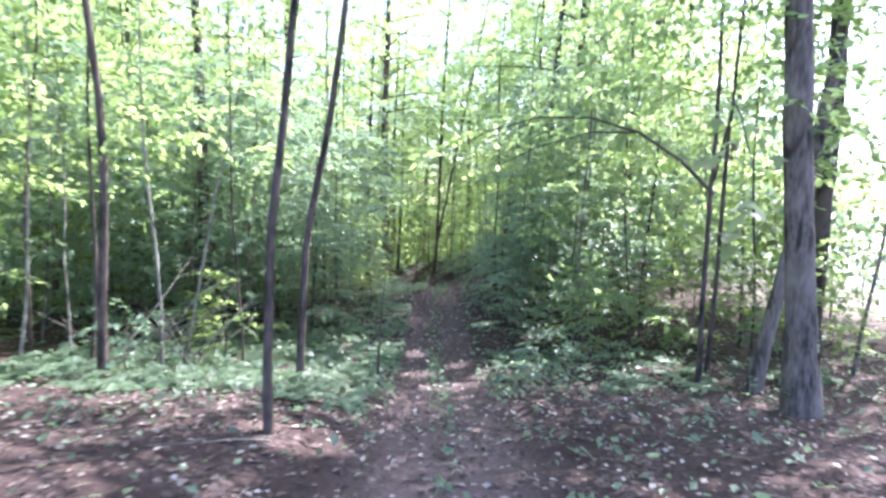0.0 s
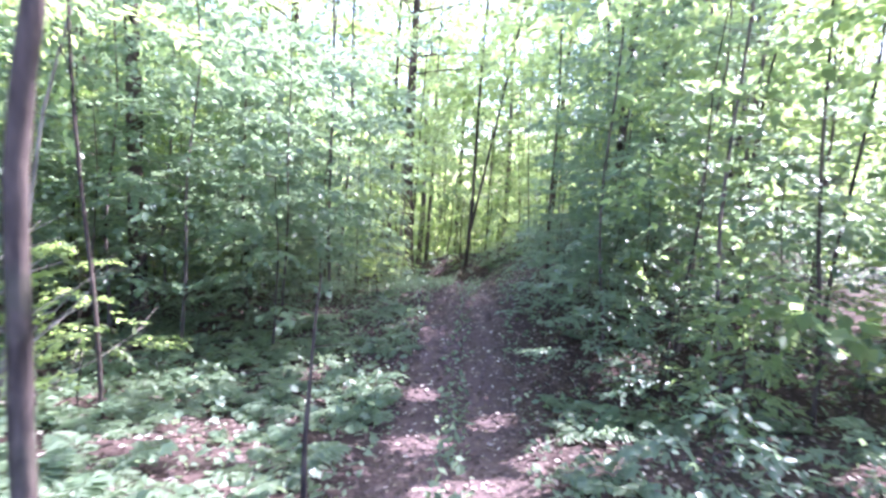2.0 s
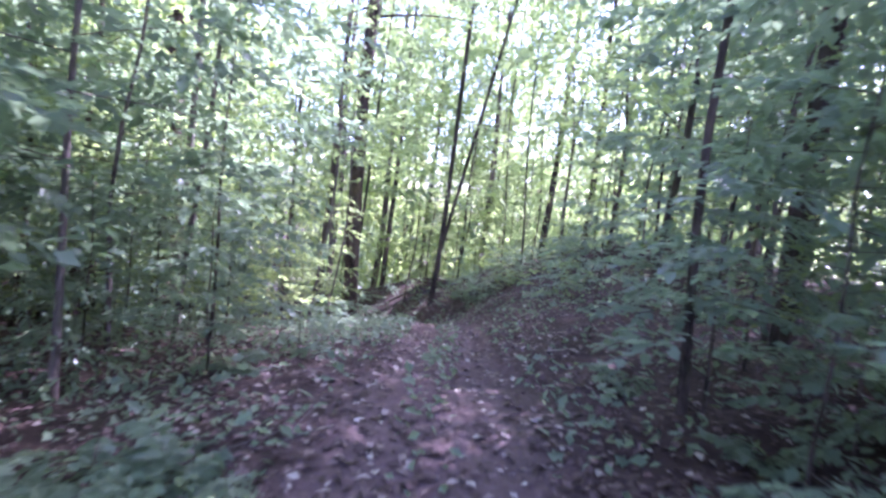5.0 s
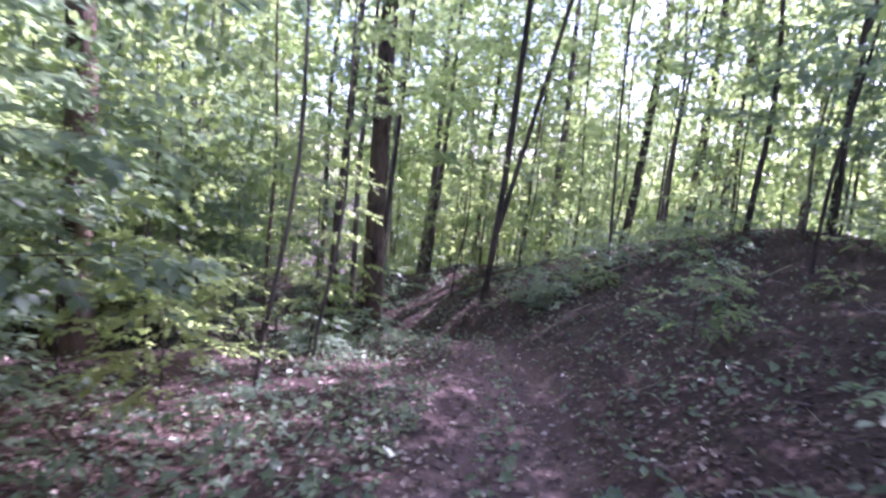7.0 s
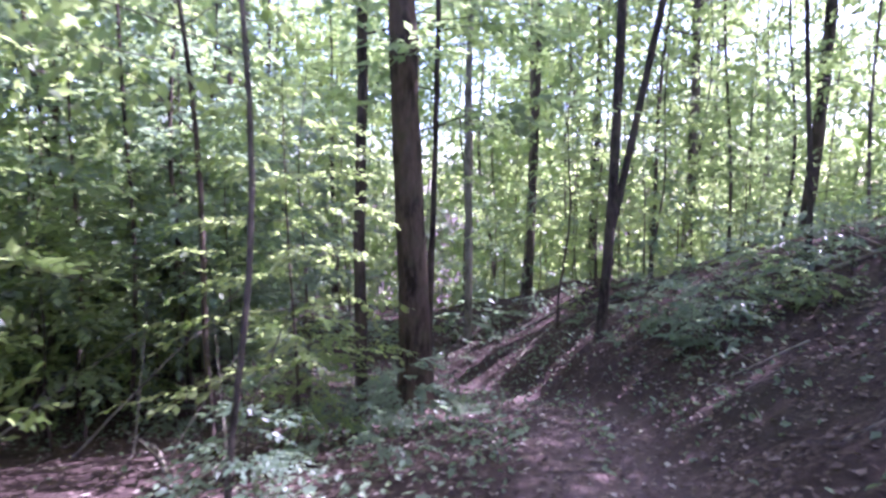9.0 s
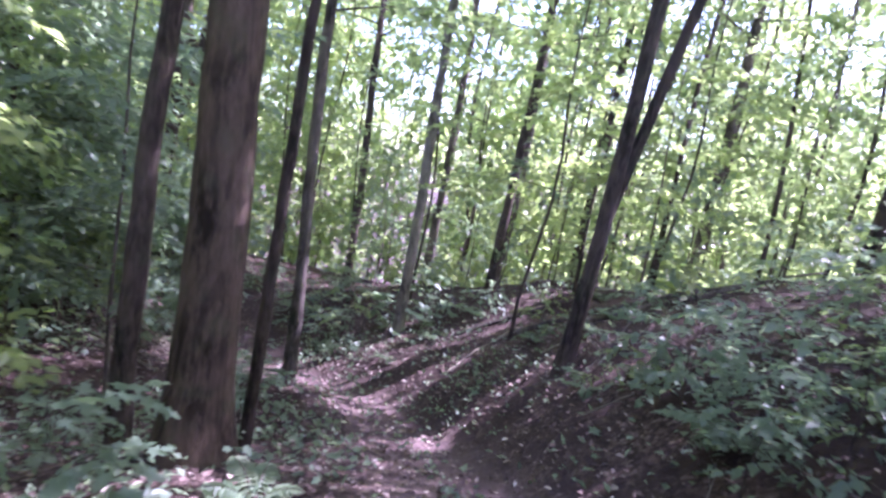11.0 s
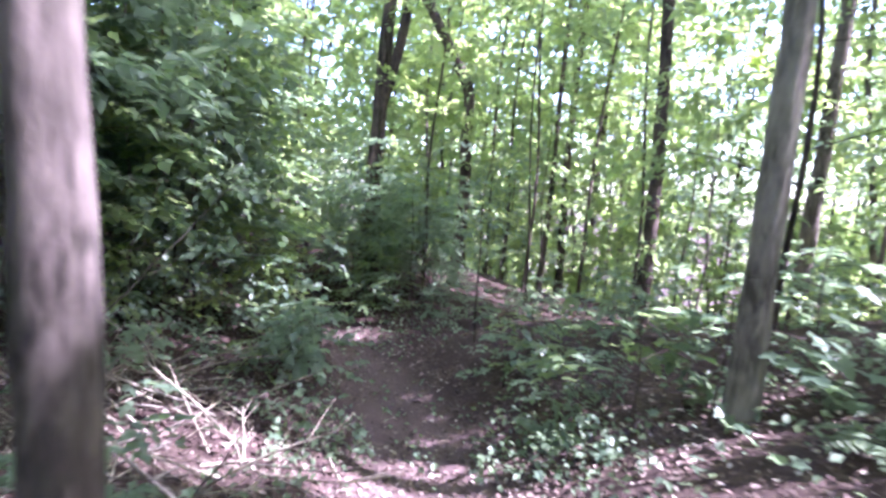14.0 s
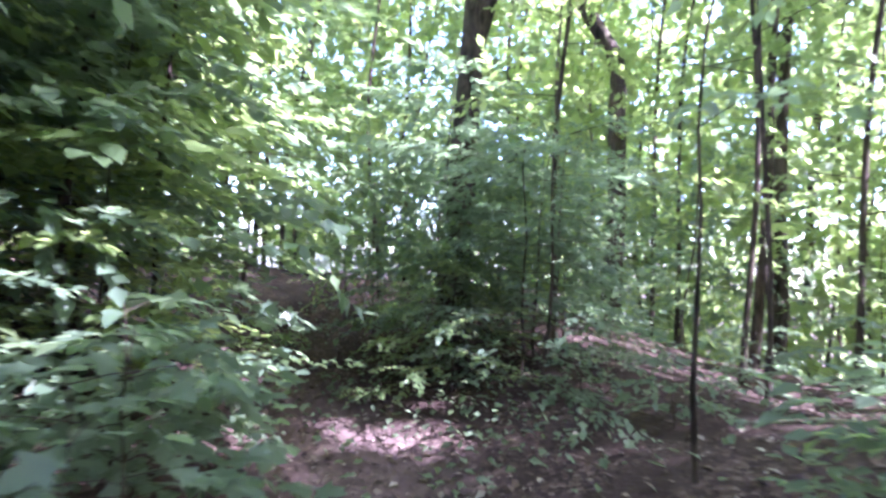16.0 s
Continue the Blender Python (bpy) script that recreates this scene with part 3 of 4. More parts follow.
# ---- THINGS ----
def scatter(r, n, x0, x1, y0, y1, apart):
    """Random places in a box, no two nearer than apart."""
    out = []
    for _ in range(n * 12):
        p = (r.uniform(x0, x1), r.uniform(y0, y1))
        if all((p[0] - q[0]) ** 2 + (p[1] - q[1]) ** 2 > apart ** 2 for q in out):
            out.append(p)
            if len(out) == n:
                break
    return out


def offset1(x, y):
    return float(trail_offset(np.array([x]), np.array([y]))[0][0])


def spin(x, y, k, a, sink=0.05, tilt=0.0):
    return Matrix.Translation((x, y, gz(x, y) - sink)) @ Matrix.Rotation(a, 4, "Z") @ Matrix.Rotation(tilt, 4, "X") @ Matrix.Scale(k, 4)


def patterns(count, name, label, category, group, mats, **spec):
    """Some grown patterns of one kind, parked until they are copied; returns their (wood, leaf, wood mat, leaf mat)."""
    out = []
    for i in range(count):
        own = {k: (rng.uniform(*v) if isinstance(v, tuple) else v) for k, v in spec.items()}
        wood, crown = grow(rng, own.pop("height"), own.pop("r"), **own)
        wm, lm = mats[i % len(mats)]
        out.append(dict(name=name, wood=wood, crown=crown, wm=wm, lm=lm, label=label, category=category, group=group, first=None))
    return out


def put(pattern, m, clear=1.5):
    """A plant of a pattern at m: the first is built, the rest share its meshes."""
    v, f = pattern["crown"]
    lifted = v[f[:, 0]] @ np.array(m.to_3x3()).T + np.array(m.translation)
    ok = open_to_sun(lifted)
    if abs(offset1(*m.translation[:2])) < 3.2:
        ok &= path_clear(lifted, 0.9 if pattern["category"] == "bush" else clear)
    if not ok.all():
        root = plant(pattern["name"], (0, 0, 0), pattern["wood"], (v, f[ok]), pattern["wm"], pattern["lm"], pattern["label"], pattern["category"], pattern["group"])
        root.matrix_basis = m
        return root
    if pattern["first"] is None:
        root = plant(pattern["name"], (0, 0, 0), pattern["wood"], pattern["crown"], pattern["wm"], pattern["lm"], pattern["label"], pattern["category"], pattern["group"])
        root.matrix_basis = m
        pattern["first"] = root
        return root
    return copy_plant(pattern["first"], m)


def copy_plant(root, m):
    keep = root.matrix_basis.copy()
    root.matrix_basis = Matrix.Identity(4)
    made = copy_thing(root, m)
    made.matrix_basis = m
    root.matrix_basis = keep
    return made


MIX = [(BARK, LEAF), (BARK_GREY, LEAF_COOL), (BARK, LEAF), (BARK, LEAF_SUN), (BARK_GREY, LEAF_COOL)]
SAPLING = patterns(6, "sapling", "leafy green maple sapling with thin dark stem", "sapling", "understory saplings", MIX,
                   height=(3.2, 4.6), r=(0.016, 0.026), first=0.14, branches=17, reach=(1.1, 1.5), leaf=0.112, per=11, tuft=6, rise=0.22, wobble=0.05, sides=6, flat=0.42, spray_len=0.5)
POLE = patterns(5, "young_tree", "tall slim young tree with airy green crown", "tree", "pole-sized trees", [(BARK, LEAF_SUN), (BARK, LEAF), (BARK_GREY, LEAF_SUN)],
                height=(8, 11), r=(0.035, 0.06), first=0.16, branches=24, reach=(1.6, 2.2), leaf=0.135, per=13, tuft=6, rise=0.3, wobble=0.05, sides=7, flat=0.45, spray_len=0.7)
TALL = patterns(3, "tall_tree", "tall forest tree with dark trunk and high crown", "tree", "canopy trees", [(BARK, LEAF), (BARK_GREY, LEAF), (BARK, LEAF_SUN)],
                height=(15, 18), r=(0.11, 0.16), first=0.36, branches=26, reach=(3.0, 3.8), leaf=0.2, per=13, tuft=5, rise=0.35, wobble=0.012, sides=9, flat=0.6, spray_len=1.1, base_flare=1.5)
HIGH = patterns(3, "young_tree", "slim tree with leafy limbs arching over the trail", "tree", "pole-sized trees", [(BARK, LEAF), (BARK, LEAF_SUN), (BARK_GREY, LEAF)],
                height=(9, 11), r=(0.026, 0.04), first=0.32, branches=18, reach=(2.4, 3.0), leaf=0.12, per=15, tuft=7, rise=0.25, wobble=0.04, sides=7, flat=0.55, spray_len=0.75)
THICK = patterns(4, "sapling", "dense bluish-green maple sapling with layered leaves", "sapling", "understory saplings", [(BARK, LEAF_COOL), (BARK, LEAF), (BARK, LEAF_COOL), (BARK, LEAF_SUN)],
                 height=(3.2, 4.2), r=(0.018, 0.026), first=0.24, branches=23, reach=(1.2, 1.5), leaf=0.12, per=13, tuft=5, rise=0.12, wobble=0.06, sides=6, spray_len=0.55, flat=0.22, lobed="ovate")
BUSH = patterns(4, "bush", "low leafy green seedling bush", "bush", "low bushes", [(BARK, LEAF_COOL), (BARK, LEAF), (BARK, LEAF_COOL)],
                height=(0.8, 1.2), r=(0.007, 0.010), first=0.12, branches=9, reach=(0.45, 0.7), leaf=0.095, per=8, tuft=3, rise=0.35, wobble=0.08, sides=5, spray_len=0.3)

LAYER = patterns(4, "young_beech", "young tree with wide flat layers of bluish-green leaves", "tree", "layered young trees", [(BARK, LEAF_COOL), (BARK_GREY, LEAF_COOL), (BARK, LEAF_SUN), (BARK_GREY, LEAF_COOL)],
                 height=(5.0, 6.4), r=(0.022, 0.034), first=0.26, branches=25, reach=(1.9, 2.4), leaf=0.125, per=15, tuft=7, rise=0.12, wobble=0.05, sides=6, spray_len=0.62, flat=0.3)
BOUGH = patterns(3, "dense_sapling", "dense dark sapling with drooping fine-leaved boughs", "sapling", "dark dense saplings", [(BARK, LEAF_COOL), (BARK, LEAF), (BARK, LEAF_COOL)],
                 height=(2.6, 3.3), r=(0.016, 0.024), first=0.07, branches=30, reach=(1.35, 1.7), leaf=0.085, per=16, tuft=6, rise=-0.06, wobble=0.05, sides=6, spray_len=0.5, flat=0.24)
MAPLE = patterns(3, "maple_seedling", "young maple with broad pale green leaves beside the trail", "bush", "broad-leaved seedlings", [(BARK, LEAF_COOL), (BARK_GREY, LEAF), (BARK, LEAF_COOL)],
                 height=(1.0, 1.4), r=(0.008, 0.011), first=0.3, branches=9, reach=(0.45, 0.7), leaf=0.15, per=6, tuft=2, rise=0.35, wobble=0.07, sides=5, spray_len=0.4, lobed="broad")

taken = [(s0[0], s0[1]) for s0 in STEMS] + [(-0.39, 26.23)]


def free(x, y, gap):
    return all((x - a) ** 2 + (y - b) ** 2 > gap * gap for a, b in taken)


def lane(x, y):
    """The open view down the left of the trail to the thick trees."""
    ax, ay, bx, by = -0.1, 14.5, -3.3, 24.8
    f = min(1.0, max(0.0, ((x - ax) * (bx - ax) + (y - ay) * (by - ay)) / ((bx - ax) ** 2 + (by - ay) ** 2)))
    return math.hypot(x - ax - f * (bx - ax), y - ay - f * (by - ay)) < 1.5


place = np.random.RandomState(21)
# saplings: the thicket on the near side, both banks and the far thicket
ZONES = [
    (SAPLING, 6, 1.8, 6.0, 7.6, 12.5, 1.2, 1.8), (SAPLING, 26, -12.0, -3.0, 14, 25, 1.6, 3.3),
    (SAPLING, 20, -14.0, -5.2, 20.5, 27.0, 1.2, 1.9), (SAPLING, 18, -16, -8.5, 25.0, 29.5, 1.0, 1.2), (SAPLING, 26, -17, 4, 33, 43, 1.7, 2.4),
    (SAPLING, 14, -2.5, 6, 29.5, 34, 1.3, 2.4), (SAPLING, 12, -13.5, -5.0, 3.0, 9.0, 1.5, 2.0), (SAPLING, 22, 3.5, 10.0, 14.0, 27.0, 1.3, 2.8),
    (POLE, 12, -15, -5.0, 15, 25, 2.2, 3.6), (POLE, 9, 2.5, 10.0, 12.5, 27, 2.4, 2.0), (POLE, 15, -17, 7, 30.5, 44, 2.2, 2.2),
    (POLE, 7, -14, -6.5, 22, 29, 2.2, 2.2), (POLE, 4, -12, -3.8, 2.5, 8.5, 2.2, 2.4),
    (POLE, 12, 6, 16, 15, 32, 2.2, 3.0), (TALL, 10, -22, -9, 8, 27, 4.6, 3.4), (TALL, 5, -24, 8, 40, 54, 5.0, 3.0),
]
for kind, n, x0, x1, y0, y1, apart, clear in ZONES:
    for x, y in scatter(place, n, x0, x1, y0, y1, apart):
        i, k, turn, tilt = place.randint(len(kind)), place.uniform(0.8, 1.15), place.uniform(0, 6.28), place.normal(0, 0.03)
        if abs(offset1(x, y)) < clear or not free(x, y, 0.45):
            continue
        if (kind is SAPLING and math.hypot(x + 5.4, y - 26.6) < 2.2) or (kind is TALL and y > 30 and x > -4):
            continue
        if (kind is not TALL and lane(x, y)) or (x > 5 and 2 < y < 13.5):
            continue
        put(kind[i], spin(x, y, k, turn, 0.05, tilt))

# layered thickets that hang towards the trail: x, y, scale, pattern
for x, y, k, i in [(-2.4, 10.3, 0.7, 0), (-4.2, 9.6, 0.7, 2), (-5.4, 9.2, 0.8, 2), (1.75, 9.4, 0.6, 2), (2.5, 8.3, 0.6, 0),
                   (3.2, 7.2, 0.55, 3), (-9.2, 27.0, 0.95, 0), (-8.5, 28.0, 0.8, 0), (-9.1, 28.5, 1.15, 1), (-9.9, 28.8, 1.2, 2), (-8.8, 27.8, 1.2, 1), (-10.4, 28.2, 1.25, 1), (-8.0, 25.6, 1.1, 2),
                   (-8.4, 26.6, 1.15, 2), (-9.6, 28.3, 0.95, 2), (-10.8, 28.6, 1.0, 0), (-8.6, 26.0, 1.2, 1), (-7.3, 25.4, 1.2, 2), (-11.2, 29.6, 1.0, 1), (-2.7, 21.7, 0.4, 3), (-2.2, 16.9, 0.42, 3), (-4.0, 18.2, 0.8, 0),
                   (-3.2, 15.2, 0.6, 2), (-5.2, 21.2, 0.75, 1), (-2.95, 7.6, 0.42, 3), (-9.3, 31.5, 0.6, 0), (-10.2, 31.2, 0.7, 2), (-8.6, 28.7, 0.5, 3), (4.3, 8.0, 0.7, 3), (5.2, 8.8, 0.8, 3), (6.2, 8.2, 0.8, 3), (5.8, 10.4, 0.9, 3), (4.5, 6.6, 0.5, 3), (6.8, 9.8, 0.9, 3)]:
    put(THICK[i], spin(x, y, k, place.uniform(0, 6.28), 0.05))
for n, (x, y, k) in enumerate([(1.8, 11.4, 0.4), (2.3, 11.0, 0.45), (2.2, 12.2, 0.5)]):
    put(SAPLING[(1, 4, 0)[n]], spin(x, y, k, 1.1 * n, 0.05))
# young beeches whose flat layers close in on the trail: x, y, scale, pattern
for x, y, k, i in [(-2.5, 10.9, 0.8, 0), (-3.6, 10.3, 0.85, 1), (-4.7, 10.6, 0.95, 3), (-6.0, 10.0, 0.95, 0), (-7.4, 10.6, 1.0, 1), (-2.4, 13.0, 0.95, 1), (-3.6, 12.4, 1.0, 0), (-5.0, 12.6, 1.0, 3),
                   (-6.6, 12.4, 1.05, 2), (-3.0, 14.6, 1.0, 3), (-4.6, 14.8, 1.05, 0), (-8.6, 12.6, 1.1, 0), (-6.2, 15.2, 1.1, 1), (-2.55, 15.7, 0.8, 0),
                   (2.3, 9.8, 0.75, 1), (3.3, 9.2, 0.8, 0), (4.4, 9.6, 0.9, 3), (2.1, 11.7, 0.85, 0), (3.4, 11.4, 0.95, 1), (4.8, 11.8, 1.0, 2), (2.6, 14.2, 0.95, 3), (4.0, 14.6, 1.0, 0), (5.4, 10.2, 0.9, 2),
                   (3.9, 17.6, 0.9, 1), (4.6, 20.0, 1.0, 0), (4.4, 22.8, 1.0, 3), (5.6, 18.6, 1.1, 0), (-2.8, 21.7, 0.55, 2), (-1.3, 28.3, 0.95, 2), (0.4, 29.6, 0.9, 2), (-6.6, 17.4, 1.0, 2), (-5.4, 18.2, 0.95, 0), (-4.6, 24.9, 0.85, 1), (-6.4, 22.4, 1.05, 0), (-8.0, 20.4, 1.1, 2), (-8.6, 17.0, 1.1, 1), (-7.6, 26.0, 1.35, 0), (-8.8, 24.6, 1.5, 1), (-6.6, 24.4, 1.2, 3), (-10.2, 26.0, 1.6, 0)]:
    put(LAYER[i], spin(x, y, k, place.uniform(0, 6.28), 0.05))
# dark fine-leaved saplings at the bend: x, y, scale, pattern
# those left of the trail below y = 17 are added to darken the hollow
for x, y, k, i in [(-8.9, 31.4, 0.72, 0), (-9.7, 31.9, 0.75, 2), (-9.4, 30.95, 0.5, 1), (-10.5, 31.3, 0.8, 0), (-8.5, 26.7, 1.1, 1), (-9.5, 27.3, 1.2, 0), (-10.4, 26.8, 1.3, 2), (-8.9, 25.7, 1.2, 0),
                   (-10.6, 28.3, 1.1, 1), (-9.6, 28.6, 0.9, 1), (-11.8, 27.6, 1.3, 0), (-7.9, 25.0, 1.2, 2), (-8.8, 27.9, 0.8, 2), (-3.3, 16.0, 0.75, 0), (-4.0, 14.2, 0.8, 2), (-5.0, 13.2, 0.9, 0), (-2.7, 13.7, 0.55, 2), (-6.0, 11.8, 0.9, 0), (-3.5, 12.0, 0.6, 2), (-4.6, 11.4, 0.55, 0), (2.6, 12.6, 0.7, 0), (3.2, 10.3, 0.6, 2), (2.2, 10.9, 0.5, 0), (-6.2, 13.6, 1.3, 0), (-7.6, 13.0, 1.4, 1), (-5.2, 15.6, 1.3, 2), (-9.2, 11.6, 1.5, 0), (-8.4, 9.8, 1.3, 1), (-10.4, 13.4, 1.6, 2), (-4.4, 16.8, 1.1, 1), (-11.6, 26.0, 1.5, 1), (-10.0, 24.8, 1.5, 0), (-7.2, 24.2, 1.2, 1)]:
    put(BOUGH[i], spin(x, y, k, place.uniform(0, 6.28), 0.05))
# low layered saplings close beside the trail: x, y, scale, pattern
for x, y, k, i in [(1.15, 8.75, 0.38, 0), (1.45, 9.5, 0.45, 2), (1.05, 10.3, 0.42, 0), (1.6, 8.1, 0.32, 0), (1.2, 11.4, 0.5, 2), (1.75, 10.5, 0.55, 0), (1.3, 12.4, 0.45, 0), (1.9, 13.2, 0.55, 2), (-1.7, 13.6, 0.4, 0),
                   (1.9, 7.4, 0.34, 1), (2.4, 8.7, 0.5, 2), (1.25, 14.6, 0.4, 0)]:
    put(THICK[i], spin(x, y, k, place.uniform(0, 6.28), 0.03), 0.7)
# dense low saplings beyond the bend: x, y, scale
for n, (x, y, k) in enumerate([(-9.9, 31.0, 0.5), (-10.6, 31.6, 0.6), (-10.9, 30.8, 0.55), (-11.6, 31.8, 0.7), (-9.7, 32.1, 0.55), (-12.0, 30.8, 0.65), (-12.8, 31.3, 0.7), (-10.2, 32.6, 0.6)]):
    put(SAPLING[(1, 4, 0)[n % 3]], spin(x, y, k, 1.9 * n, 0.05))
# tall trees sunward on the hill, most added for shade, first three out of view
for n, (x, y) in enumerate([(7.2, 7.0), (8.6, 9.3), (6.0, 4.6), (4.95, 7.5), (-5.6, 36.8), (9.6, 34.0), (5.8, 30.4), (7.0, 23.0), (9.5, 26.0), (8.0, 19.5), (11.0, 22.0), (6.0, 17.0), (-1.2, 35.0), (1.4, 34.4), (4.4, 28.6)]):
    put(TALL[n % 3], spin(x, y, 0.95 + 0.04 * (n % 4), 1.3 * n, 0.05))
# slim trees whose limbs arch over the trail
# (5.4, 24.0) and (4.8, 26.8) are enlarged to cast shade on the thicket opposite
for n, (x, y, k) in enumerate([(3.9, 16.4, 1.0), (-5.6, 16.8, 1.0), (4.2, 18.8, 1.1), (-5.6, 22.4, 1.1), (4.4, 22.0, 1.1), (3.6, 28.2, 1.0), (-6.6, 33.4, 1.0),
                               (-9.4, 34.2, 1.0), (-2.9, 15.6, 1.1), (1.9, 24.6, 1.1), (5.4, 24.0, 1.5),
                               (-1.6, 36.0, 1.1), (1.6, 35.0, 1.1), (-4.8, 38.0, 1.1), (4.6, 33.6, 1.1), (4.8, 26.8, 1.5), (3.1, 25.6, 1.0), (-0.6, 33.5, 1.1), (-0.3, 37.0, 1.2), (3.0, 35.6, 1.2), (0.9, 39.5, 1.3), (-2.6, 40.5, 1.3), (-5.2, 39.0, 1.3), (-2.1, 18.2, 0.8), (3.6, 20.8, 0.9), (-3.3, 21.2, 0.85), (-2.2, 20.0, 0.75), (-8.4, 33.2, 0.85), (0.4, 31.6, 1.5), (-0.9, 35.0, 1.5), (1.9, 30.6, 1.45), (-0.2, 37.2, 1.6), (2.8, 34.4, 1.5), (0.8, 40.0, 1.7), (-2.6, 39.0, 1.6), (-9.0, 26.2, 0.95), (-2.6, 7.4, 0.65), (-4.2, 6.7, 0.72), (2.1, 8.1, 0.62), (3.9, 7.0, 0.66), (-5.6, 7.6, 0.8), (1.5, 9.6, 0.62), (3.0, 8.4, 0.66), (1.2, 12.4, 0.74), (4.6, 6.2, 0.7), (5.4, 8.2, 0.8), (3.4, 11.0, 0.75)]):
    turn = place.uniform(0, 6.28)
    put(HIGH[n % 3], spin(x, y, k, turn, 0.05))

# low bushes along the trail and on the banks
for n, x0, x1, y0, y1, apart, clear in [(14, -7, 6, 5.5, 9, 0.6, 1.15), (46, -5, 6, 13, 25, 0.6, 1.15), (40, -9, 3, 25, 34, 0.55, 1.1), (26, 0.2, 3.5, 22.5, 25.5, 0.38, 1.1), (14, 1.0, 6.5, 11, 23, 0.5, 1.1), (14, -9, -3.5, 29.4, 34, 0.45, 0.9)]:
    for x, y in scatter(place, n, x0, x1, y0, y1, apart):
        if abs(offset1(x, y)) > clear and free(x, y, 0.25) and math.hypot(x + 4.0, y - 20.6) > 1.5 and math.hypot(x + 6.2, y - 26.6) > 1.6:
            put(BUSH[place.randint(len(BUSH))], spin(x, y, place.uniform(0.4, 0.85), place.uniform(0, 6.28), 0.02))
for n, (x, y) in enumerate([(0.5, 24.7), (1.4, 24.4), (0.8, 23.9), (1.9, 24.9), (0.6, 23.2), (1.5, 23.5)]):
    put(BUSH[n % 4], spin(x, y, 0.6 + 0.07 * (n % 4), 1.7 * n, 0.02))
# broad-leaved seedlings: x, y, scale, pattern
for x, y, k, i in [(-7.0, 28.75, 0.7, 0), (-7.3, 28.9, 0.75, 2), (-6.9, 28.45, 0.6, 2), (-7.7, 28.8, 0.75, 0), (-8.2, 29.1, 0.65, 0), (-4.05, 29.55, 1.0, 0), (-3.7, 29.8, 1.05, 2), (-4.5, 29.9, 0.8, 1), (-3.3, 30.3, 1.0, 0),
                   (-5.9, 26.8, 0.6, 0), (-8.9, 29.2, 0.8, 2), (-2.0, 22.2, 0.6, 0)]:
    put(MAPLE[i], spin(x, y, k, place.uniform(0, 6.28), 0.02))


# ---- ferns ----
def frond_mesh(seed, length):
    g = np.random.RandomState(seed)
    n = 13
    s = np.linspace(0.12, 1, n)
    arch = np.stack([s * length * 0.86, 0 * s, length * (0.75 * s - 0.62 * s ** 2)], -1)
    w = length * 0.26 * np.sin(np.pi * np.clip(s * 0.93 + 0.05, 0, 1)) ** 0.8
    pos, yaw, size = [], [], []
    for i in range(n):
        for sd in (1, -1):
            pos.append(arch[i]), yaw.append(sd * 1.25 + g.normal(0, 0.08)), size.append(max(w[i], 0.02))
    m = len(pos)
    v, f = leaves(np.array(pos), np.array(yaw), np.full(m, -0.12) + g.normal(0, 0.1, m), g.normal(0, 0.1, m), np.array(size))
    q = np.linspace(0, 1, 6)
    tv, tf = tube(np.stack([q * length * 0.86, 0 * q, length * (0.75 * q - 0.62 * q ** 2)], -1), 0.004 * (1 - 0.7 * q), 3)
    tri = np.concatenate([tf[:, :3], tf[:, [0, 2, 3]]])
    ob = mesh_object("frond", *joined([(v, f), (tv, tri)]), FERN, smooth=False)
    me = ob.data
    bpy.data.objects.remove(ob)
    return me


FRONDS = [frond_mesh(60 + i, 0.5 + 0.06 * i) for i in range(4)]


def fern(x, y, k, r):
    root = tagged(new("fern"), "arching green fern growing from leaf litter", "fern", "ferns")
    root.matrix_basis = spin(x, y, k, r.uniform(0, 6.28), 0.01)
    n = r.randint(6, 9)
    for i in range(n):
        ob = new("frond", FRONDS[r.randint(4)])
        ob.parent = root
        ob.matrix_basis = Matrix.Rotation(6.283 * i / n + r.uniform(-0.3, 0.3), 4, "Z") @ Matrix.Rotation(r.uniform(-0.25, 0.25), 4, "Y") @ Matrix.Scale(r.uniform(0.75, 1.15), 4)


for n, x0, x1, y0, y1, apart, clear in [(150, -5.5, -0.75, 4.6, 12, 0.24, 0.7), (22, 0.75, 4, 5.5, 13, 0.5, 0.75), (16, -2.6, 3, 13, 24, 0.6, 0.8), (14, -5, 0, 25, 31, 0.6, 0.8)]:
    for x, y in scatter(place, n, x0, x1, y0, y1, apart):
        if abs(offset1(x, y)) > clear:
            fern(x, y, place.uniform(0.4, 0.8), place)


